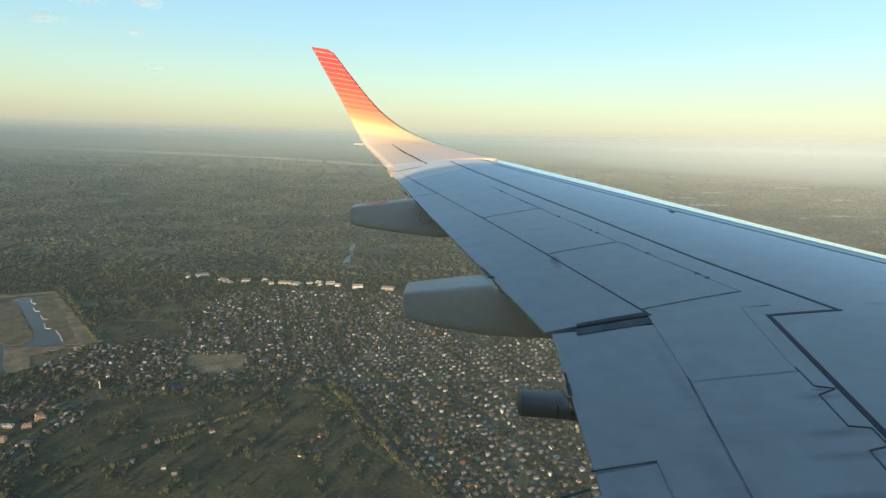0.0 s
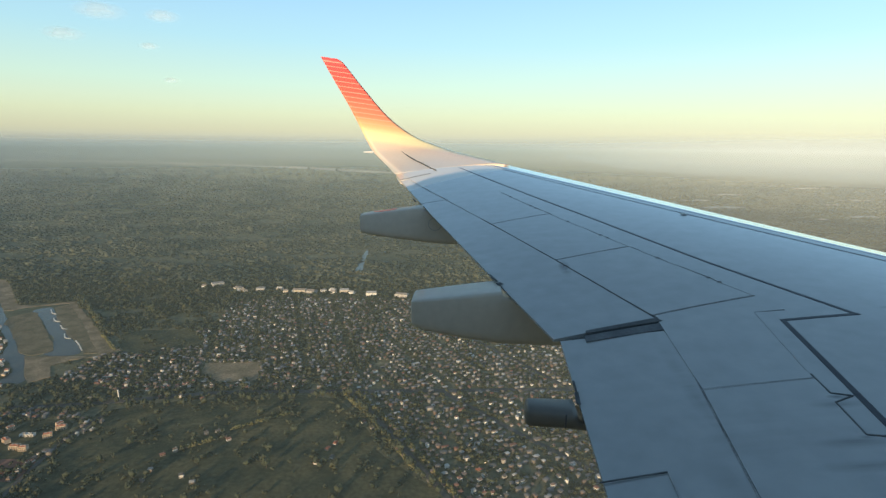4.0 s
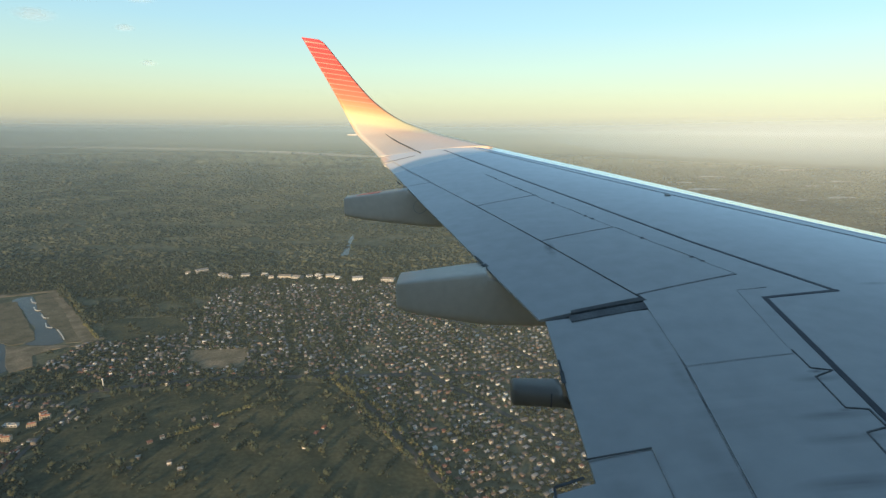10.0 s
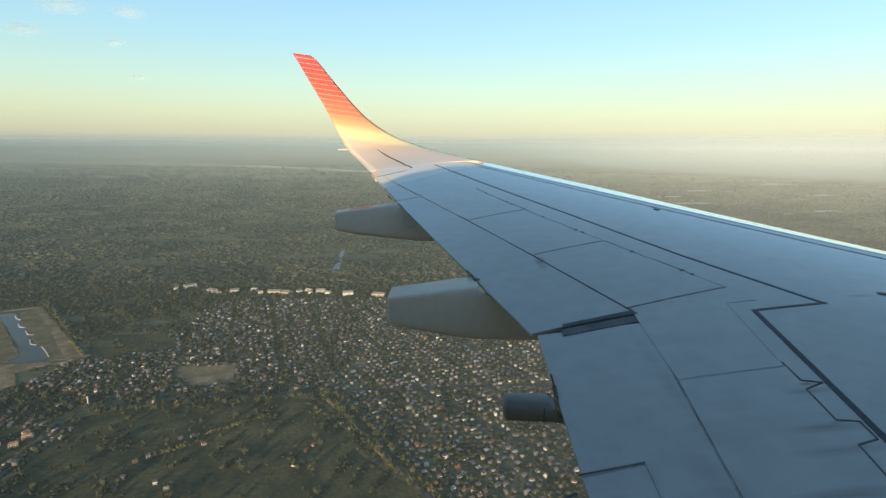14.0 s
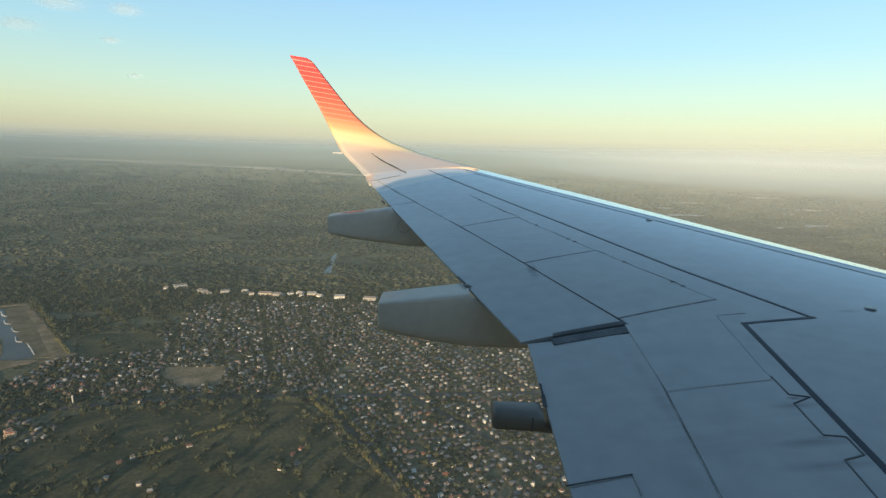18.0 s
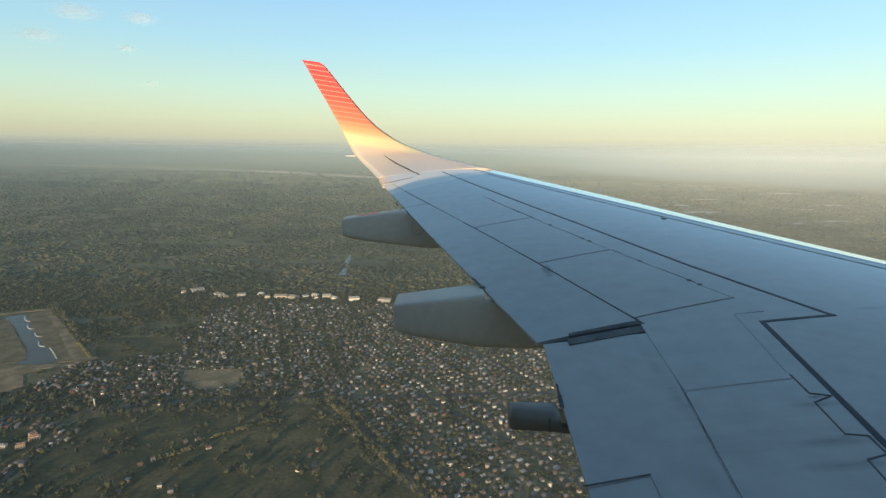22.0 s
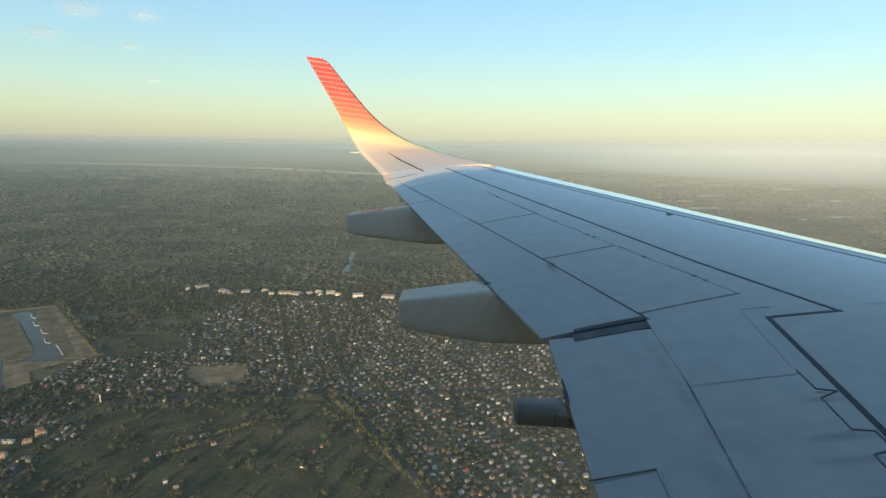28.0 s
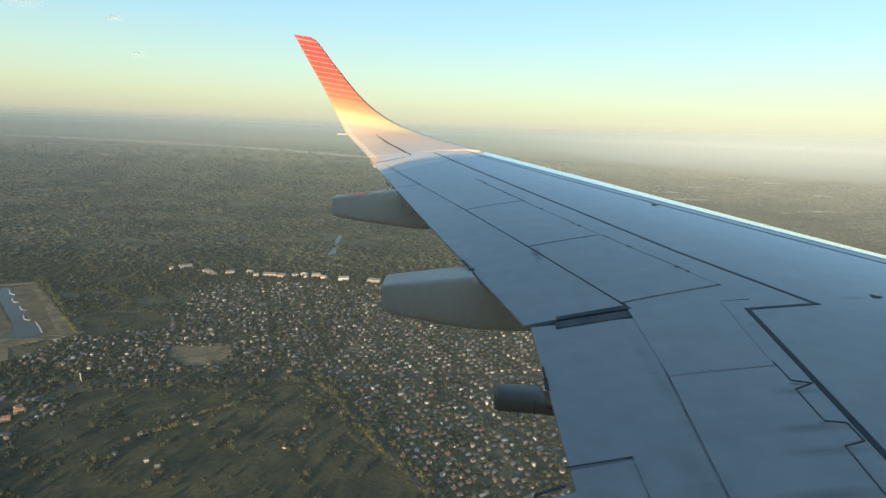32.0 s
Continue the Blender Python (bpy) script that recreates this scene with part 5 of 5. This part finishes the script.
def tower(x, y, turn, h, w):
    """An apartment tower: core, projecting bays, a window for each flat and a plant room."""
    t = thing("apartment_tower", "slim white apartment tower lit by the low sun", "tower block", (x, y, 0), turn, "towers beside the river")
    part("wall", box(bmesh.new(), -w / 2, w / 2, -w * 0.4, w * 0.4, 0, h), WHITE, t)
    for s in (-1, 1):
        part("bay", box(bmesh.new(), s * w * 0.32 - 2, s * w * 0.32 + 2, -w * 0.4 - 1.6, -w * 0.4, 0, h - 2), WHITE, t)
    part("plant_room", box(bmesh.new(), -4, 4, -3, 3, h, h + 4), TAN, t)
    for k in range(int(h / 3)):
        for u in (-w * 0.32, 0, w * 0.32):
            y0 = -w * 0.4 - (1.65 if u else 0.05)
            part("window", box(bmesh.new(), u - 1.1, u + 1.1, y0, y0 + 0.05, 1 + k * 3, 2.5 + k * 3 if k * 3 + 3 < h - 2 else 2.2 + k * 3), PANE, t)
    USED.append((x, y, w))


for x, y, a, h in ((-1500, 1250, 10, 42), (-1440, 1230, 25, 36), (-1320, 1230, 5, 38), (-1310, 1270, 15, 44)):
    tower(x, y, a, h, 18)


def mast(x, y, h):
    t = thing("lattice_mast", "thin steel lattice radio mast", "mast", (x, y, 0))
    for k in range(4):
        part("leg", bars([[(math.cos(radians(45 + 90 * k)) * r + dx, math.sin(radians(45 + 90 * k)) * r + dy, z) for dx, dy in ((-0.2, -0.2), (0.2, -0.2), (0.2, 0.2), (-0.2, 0.2))] for r, z in ((2.2, 0), (0.5, h))]), STEEL, t)
    for z in np.arange(3, h, 4):
        r = 2.2 - 1.7 * z / h
        part("brace", box(bmesh.new(), -r * 0.72, r * 0.72, -r * 0.72, r * 0.72, z, z + 0.25), STEEL, t)


mast(-435, 915, 34)
mast(-670, 880, 30)


def tank(x, y):
    t = thing("storage_tank", "white round storage tank by the river", "tank", (x, y, 0), 0, "tanks by the river")
    bm = bmesh.new()
    bmesh.ops.create_cone(bm, cap_ends=True, segments=24, radius1=7, radius2=7, depth=11, matrix=Matrix.Translation((0, 0, 5.5)))
    part("shell", bm, WHITE, t)
    bm = bmesh.new()
    bmesh.ops.create_cone(bm, cap_ends=True, segments=24, radius1=7.2, radius2=0.6, depth=1.6, matrix=Matrix.Translation((0, 0, 11.85)))
    part("roof", bm, TIN, t)
    USED.append((x, y, 9))


for x, y in ((-985, 1508), (-965, 1510), (-943, 1520), (-925, 1526)):
    tank(x, y)
for c in (((-1075, 1452), (-1045, 1422), (-1010, 1400)), ((-368, 1284), (-344, 1258), (-327, 1250)), ((-310, 1219), (-290, 1199), (-275, 1196)), ((-255, 1171), (-233, 1149), (-219, 1146)), ((-204, 1116), (-184, 1092), (-168, 1087)), ((-150, 1078), (-122, 1051), (-96, 1023))):
    sheet("jetty", ribbon(c, 2.2), 1.6, WHITE, "pale curved jetty wall along the lagoon", "jetty", kind="", depth=1.4)
hall("pool_house", "low white pool house on a lawn", "pool house", 58, 698, 5, 20, 6, 3, WHITE, WHITE, 4, 0.4)
wall_t = thing("field_wall", "long pale wall beside a bare field", "wall", (236, 996, 0), 3)
part("wall", box(bmesh.new(), -46, 46, -0.4, 0.4, 0, 2.6), WHITE, wall_t)
for k in range(9):
    part("pier", box(bmesh.new(), -46 + 11.5 * k - 0.5, -46 + 11.5 * k + 0.5, -0.7, 0.7, 0, 3.1), WHITE, wall_t)
tower_wall = thing("water_tower", "slim white water tower above the trees", "water tower", (118, 818, 0))
part("shaft", box(bmesh.new(), -0.8, 0.8, -0.8, 0.8, 0, 15), WHITE, tower_wall)
part("cap", box(bmesh.new(), -1.1, 1.1, -1.1, 1.1, 15, 18), WHITE, tower_wall)

# bridge over the river
br = thing("road_bridge", "low concrete road bridge over the river", "bridge", (-650, 702, 0), 12)
part("deck", box(bmesh.new(), -55, 55, -7, 7, 2.2, 3.2), CONCRETE, br)
for s in (-6.8, 6.5):
    part("parapet", box(bmesh.new(), -55, 55, s, s + 0.3, 3.2, 4.2), CONCRETE, br)
for u in (-36, -12, 12, 36):
    part("pier", box(bmesh.new(), u - 1, u + 1, -5.5, 5.5, -1, 2.2), CONCRETE, br)

# ---- trees ----
def clumps(n, blobs, seed, full=False):
    """Crowns as loose groups of small ragged tufts, of six or of twenty facets; several shapes."""
    g = np.random.default_rng(seed)
    bm = bmesh.new()
    if full:
        bmesh.ops.create_icosphere(bm, subdivisions=1, radius=1)
    else:
        v = [bm.verts.new(p) for p in ((1, 0, 0), (-0.5, 0.87, 0), (-0.5, -0.87, 0), (0, 0, 1), (0, 0, -1))]
        for k in range(3):
            bm.faces.new((v[k], v[(k + 1) % 3], v[3]))
            bm.faces.new((v[(k + 1) % 3], v[k], v[4]))
        bm.verts.index_update()
    iv = np.array([v.co[:] for v in bm.verts])
    jf = np.array([[v.index for v in q.verts] for q in bm.faces])
    bm.free()
    out = []
    for _ in range(n):
        vs, fs = [], []
        for b in range(blobs):
            a, rr_ = g.uniform(0, 6.283), g.uniform(0.15, 0.75) if b else 0.0
            r = (g.uniform(0.30, 0.55) if blobs > 2 else g.uniform(0.6, 0.9)) * (1.0 if full else 1.36)
            c = np.array([math.cos(a) * rr_, math.sin(a) * rr_, g.uniform(0.45, 1.35) if b else 1.1])
            v = iv * r * g.uniform(0.65, 1.3, (len(iv), 1)) @ np.array([[math.cos(a), math.sin(a), 0], [-math.sin(a), math.cos(a), 0], [0, 0, g.uniform(0.75, 1.15)]]) + c
            fs.append(jf + len(iv) * b)
            vs.append(v)
        out.append((np.concatenate(vs), np.concatenate(fs)))
    return out


def forest(name, x, y, size, shapes, label, seed, mat=None, flat=1.0):
    g = np.random.default_rng(seed)
    which = g.integers(0, len(shapes), len(x))
    turn = g.uniform(0, 6.283, len(x))
    V, Fc, base = [], [], 0
    for k, (v, f_) in enumerate(shapes):
        m = which == k
        if not m.any():
            continue
        xs, ys, s, t = x[m], y[m], size[m], turn[m]
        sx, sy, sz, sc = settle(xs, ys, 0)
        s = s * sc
        tall = s * g.uniform(0.8, 1.5, len(s)) * flat
        c, sn = np.cos(t), np.sin(t)
        px = sx[:, None] + (v[None, :, 0] * c[:, None] - v[None, :, 1] * sn[:, None]) * s[:, None]
        py = sy[:, None] + (v[None, :, 0] * sn[:, None] + v[None, :, 1] * c[:, None]) * s[:, None]
        pz = sz[:, None] + v[None, :, 2] * tall[:, None]
        V.append(np.stack([px, py, pz], -1).reshape(-1, 3))
        Fc.append((f_[None] + (np.arange(len(s)) * len(v))[:, None, None]).reshape(-1, 3) + base)
        base += len(s) * len(v)
    ob = mesh_object(name, np.concatenate(V), np.concatenate(Fc), [mat or LEAF])
    return tagged(ob, label, "trees", kind="stuff")


def fbm(x, y, scale, seed=0.0):
    """Smooth patchy values from sums of waves, about -1 to 1."""
    g = np.random.default_rng(int(seed) + 50)
    v = 0.0
    for k in range(10):
        a, w = g.uniform(0, 6.283), (1.0 + 0.55 * k) / scale
        v = v + np.sin((x * math.cos(a) + y * math.sin(a)) * w * 6.283 + g.uniform(0, 6.283)) / (1 + 0.35 * k)
    return v / 2.6


def scatter(x0, x1, y0, y1, n, seed):
    g = np.random.default_rng(seed)
    return g.uniform(x0, x1, n), g.uniform(y0, y1, n), g


def clear_of(x, y, shapes):
    ok = np.ones(len(x), bool)
    for o in shapes:
        ok &= ~inside(o, x, y)
    return ok


def in_view(x, y, margin=0.12):
    return (np.abs(x - EX) < y * (0.83 + margin) + 60)


# near woods
x, y, g = scatter(-900, 1900, 470, 1700, 118000, 11)
dens = 0.58 + 0.75 * fbm(x, y, 260, 1) + 0.30 * fbm(x, y, 70, 2)
town = inside(TOWN_A, x, y) | inside(TOWN_B, x, y) | inside(TOWN_C, x, y)
dens = np.where(town, np.where(x > 520, 0.50, 0.85) + 0.45 * fbm(x, y, 120, 3), dens)
lawn = np.zeros(len(x), bool)
for o in LAWNS:
    lawn |= inside(o, x, y)
dens = np.where(lawn, 0.04 + 0.34 * fbm(x, y, 110, 4), dens)
dens = np.where((y > 1300) & ~town, dens + 0.5, dens)
isle = np.zeros(len(x), bool)
for o in ISLANDS:
    isle |= inside(o, x, y)
dens = np.where(isle, 0.12, dens)
ok = (g.random(len(x)) < dens) & clear_of(x, y, [w for w in (RIVER, LAGOON, LAKE_WEST, MARINA, INLET)] + EARTHS + ROAD_OUT + [LOT, SHORE]) & (isle | ~inside(LAKE, x, y))
estate = inside([(-920, 1500), (-760, 1560), (-420, 1240), (-60, 800), (-330, 800), (-480, 960), (-680, 1080), (-860, 1300)], x, y)
ok &= ~(estate & (g.random(len(x)) < 0.6))
ok &= ~inside([(-490, 1310), (-360, 1362), (-16, 1012), (-90, 962), (-200, 978), (-420, 1190)], x, y)
for o in EARTHS[:5] + [LAGOON]:
    ok &= ~inside(o, x, y + 9) & ~inside(o, x, y + 18)
ok &= in_view(x, y) | (g.random(len(x)) < 0.15)
for ux, uy, ur in USED:
    if ur > 9.5:
        ok &= (x - ux) ** 2 + (y - uy) ** 2 > (ur * 0.8) ** 2
x, y = x[ok], y[ok]
size = np.clip(g.lognormal(math.log(3.35), 0.38, len(x)), 1.6, 8.5) * np.where(inside(TOWN_A, x, y) | inside(TOWN_B, x, y) | inside(TOWN_C, x, y), 0.84, 1.0)
forest("woods", x, y, size, clumps(24, 6, 21), "dense mixed trees with ragged dark green crowns", 31, flat=0.64)
# clipped hedges and thick rows of bushes along banks and roads
HEDGE = material("hedge_leaves", (0.100, 0.104, 0.052), 0.9, second=(0.170, 0.155, 0.072), scale=0.03, fine=0.25, vary=0.25, island=True, spec=0.1)
hx_, hy_ = [], []
for (xa, ya), (xb, yb), wide in (((-385, 1413), (-161, 1177), 9), ((-407, 1633), (-271, 1470), 10), ((-175, 1363), (-72, 1267), 14), ((514, 872), (564, 803), 5), ((564, 803), (612, 730), 5), ((612, 730), (658, 656), 5), ((658, 656), (738, 526), 5), ((496, 858), (546, 791), 4), ((546, 791), (594, 718), 4), ((594, 718), (640, 644), 4), ((-30, 1030), (-110, 1110), 4), ((336, 705), (300, 676), 6), ((352, 736), (420, 790), 5)):
    k = int(math.hypot(xb - xa, yb - ya) * wide / 4)
    u = g.random(k)
    hx_.append(xa + (xb - xa) * u + g.uniform(-wide, wide, k) / 2)
    hy_.append(ya + (yb - ya) * u + g.uniform(-wide, wide, k) / 2)
hx_, hy_ = np.concatenate(hx_), np.concatenate(hy_)
forest("hedges", hx_, hy_, g.uniform(1.6, 3.2, len(hx_)), clumps(10, 5, 25), "thick yellow-green hedges along banks and roads", 34, HEDGE, 0.9)
# marsh woods beyond the river
g = np.random.default_rng(12)
y = 1560 * (6400 / 1560) ** g.random(165000)
x = EX + g.uniform(-1, 1, len(y)) * (0.95 * y + 60)
ok = (g.random(len(x)) < 0.03 + 0.97 / (1 + np.exp(-9 * (0.12 + 0.7 * fbm(x * 0.3, y, 420, 5) + 0.55 * fbm(x * 0.35, y, 150, 6))))) & clear_of(x, y, WATERS + POOLS + [far_river, sea]) & ((x > -1900) | (y > 1700))
x, y = x[ok], y[ok]
FARLEAF = material("far_leaves", (0.038, 0.051, 0.039), 0.9, second=(0.088, 0.094, 0.066), scale=0.0032, fine=0.2, vary=0.18, island=True, spec=0.1, lo=0.40, hi=0.60)
forest("woods", x, y, np.clip(g.lognormal(math.log(5.4), 0.42, len(x)), 2.2, 15) * np.sqrt(np.maximum(1, y / 2200)), clumps(16, 2, 22), "dark woods of the delta beyond the river", 32, FARLEAF, 0.36)
# far tree lines
x, y, g = scatter(-13000, 9000, 3500, 15000, 52000, 13)
ok = (g.random(len(x)) < 0.03 + 0.9 / (1 + np.exp(-7 * (-0.05 + 0.8 * fbm(x * 0.35, y, 1100, 7) + 0.6 * fbm(x * 0.4, y, 420, 8))))) & (g.random(len(x)) < np.clip(1.25 - y / 14000, 0.1, 1)) & clear_of(x, y, [far_river, sea]) & in_view(x, y)
x, y = x[ok], y[ok]
forest("far_woods", x, y, np.clip(g.lognormal(math.log(13), 0.4, len(x)), 6, 32), clumps(6, 1, 23), "far tree lines on the marsh plain", 33,
       FARLEAF, 0.5)


# single trees on meadows and along the road
def tree_kind(seed, h, label):
    g = np.random.default_rng(seed)
    t = thing("tree", label, "tree", (0, 0, -600), 0, "single trees")
    rings = [[(math.cos(a) * r + 0.15 * z / h, math.sin(a) * r, z) for a in [math.pi * i / 4 for i in range(8)]] for z, r in ((0, 0.34), (h * 0.25, 0.24), (h * 0.6, 0.12), (h * 0.85, 0.04))]
    part("trunk", bars(rings), BARK, t)
    for k in range(5):
        a, z = g.uniform(0, 6.28), h * g.uniform(0.25, 0.5)
        e = (math.cos(a) * h * 0.28, math.sin(a) * h * 0.28, z + h * 0.2)
        part("limb", bars([[(q[0] + dx * r, q[1] + dy * r, q[2]) for dx, dy in ((-1, -1), (1, -1), (1, 1), (-1, 1))] for q, r in (((0.1, 0, z), 0.09), (e, 0.03))]), BARK, t)
    v, f_ = clumps(1, 24, seed, True)[0]
    v = v * np.array([h * 0.36, h * 0.36, h * 0.42]) + np.array([0, 0, h * 0.22])
    ob = mesh_object("crown", v, f_, [LEAF], parent=t)
    tagged(ob, "ragged crown of many leaf tufts")
    return t


TREES = [tree_kind(61, 12, "spreading green tree with gaps in its crown"), tree_kind(62, 16, "tall green tree with a ragged crown"), tree_kind(63, 9, "small bushy green tree")]
spots = []
g = np.random.default_rng(71)
for k in range(46):
    u = k / 45
    spots.append((-180 + 640 * u + g.normal(0, 6), 742 + 118 * u + g.choice([-12, 14]) + g.normal(0, 4)))
for k in range(40):
    spots.append((g.uniform(160, 560), g.uniform(560, 800)))
for k in range(24):
    spots.append((505 + 200 * k / 23 + g.normal(0, 4), 855 - 305 * k / 23 + g.normal(0, 4)))
for k in range(30):
    u = k / 29
    spots.append((-358 + 205 * u + g.normal(0, 3), 1386 - 216 * u + g.normal(0, 3)))
first = {}
for (sx_, sy_) in spots:
    if near_water(sx_, sy_):
        continue
    k = int(g.integers(3))
    m = pose(sx_, sy_, 0, 0, 0, float(g.uniform(0, 360)))
    if k not in first:
        first[k] = True
        TREES[k].matrix_basis = m
    else:
        copy_thing(TREES[k], m)


# ---- a few thin clouds ----
def cloud_material():
    """Sunlit vapour that frays out to nothing at its rim."""
    m = bpy.data.materials.new("cloud")
    m.use_nodes = True
    n, l = m.node_tree.nodes, m.node_tree.links
    n.clear()
    out, mix = n.new("ShaderNodeOutputMaterial"), n.new("ShaderNodeMixShader")
    clear, puff = n.new("ShaderNodeBsdfTransparent"), n.new("ShaderNodeBsdfDiffuse")
    puff.inputs["Color"].default_value = (0.62, 0.78, 0.95, 1)
    co, ln, mr = n.new("ShaderNodeTexCoord"), n.new("ShaderNodeVectorMath"), n.new("ShaderNodeMapRange")
    ln.operation = "LENGTH"
    tex, mul = n.new("ShaderNodeTexNoise"), n.new("ShaderNodeMath")
    tex.inputs["Scale"].default_value, tex.inputs["Detail"].default_value = 1.3, 1.5
    mul.operation = "MULTIPLY"
    l.new(co.outputs["Object"], ln.inputs[0])
    l.new(co.outputs["Object"], tex.inputs["Vector"])
    mr.interpolation_type = "SMOOTHSTEP"
    mr.inputs["From Min"].default_value, mr.inputs["From Max"].default_value, mr.inputs["To Max"].default_value = 1.0, 0.0, 1.7
    l.new(ln.outputs["Value"], mr.inputs["Value"])
    l.new(mr.outputs[0], mul.inputs[0])
    l.new(tex.outputs["Fac"], mul.inputs[1])
    l.new(mul.outputs[0], mix.inputs["Fac"])
    l.new(clear.outputs[0], mix.inputs[1])
    l.new(puff.outputs[0], mix.inputs[2])
    l.new(mix.outputs[0], out.inputs["Surface"])
    return m


CLOUDS = ((-33.7, 10.9, 187, 66), (-28.9, 11.0, 132, 50), (-36.5, 8.8, 143, 50), (-28.6, 5.6, 66, 24), (-30.2, 8.4, 77, 28))  # bearing, height in degrees, half width, half height
CLOUD = cloud_material()
for az, el, w, h in CLOUDS:
    bm = bmesh.new()
    bmesh.ops.create_grid(bm, x_segments=10, y_segments=6, size=1.0)
    for v in bm.verts:
        v.co.z = 0.5 * (1 - v.co.x ** 2) * (1 - v.co.y ** 2)
    ob = part("cloud", bm, CLOUD)
    r = 4500
    d = Vector((math.sin(radians(az)) * math.cos(radians(el)), math.cos(radians(az)) * math.cos(radians(el)), math.sin(radians(el))))
    ob.matrix_basis = look(Vector((EX, 0, H)) + d * r, (EX, 0, H)) @ Matrix.Diagonal((w, h, 20, 1))
    tagged(ob, "small thin white cloud wisp in clear sky", "cloud", "cloud wisps")
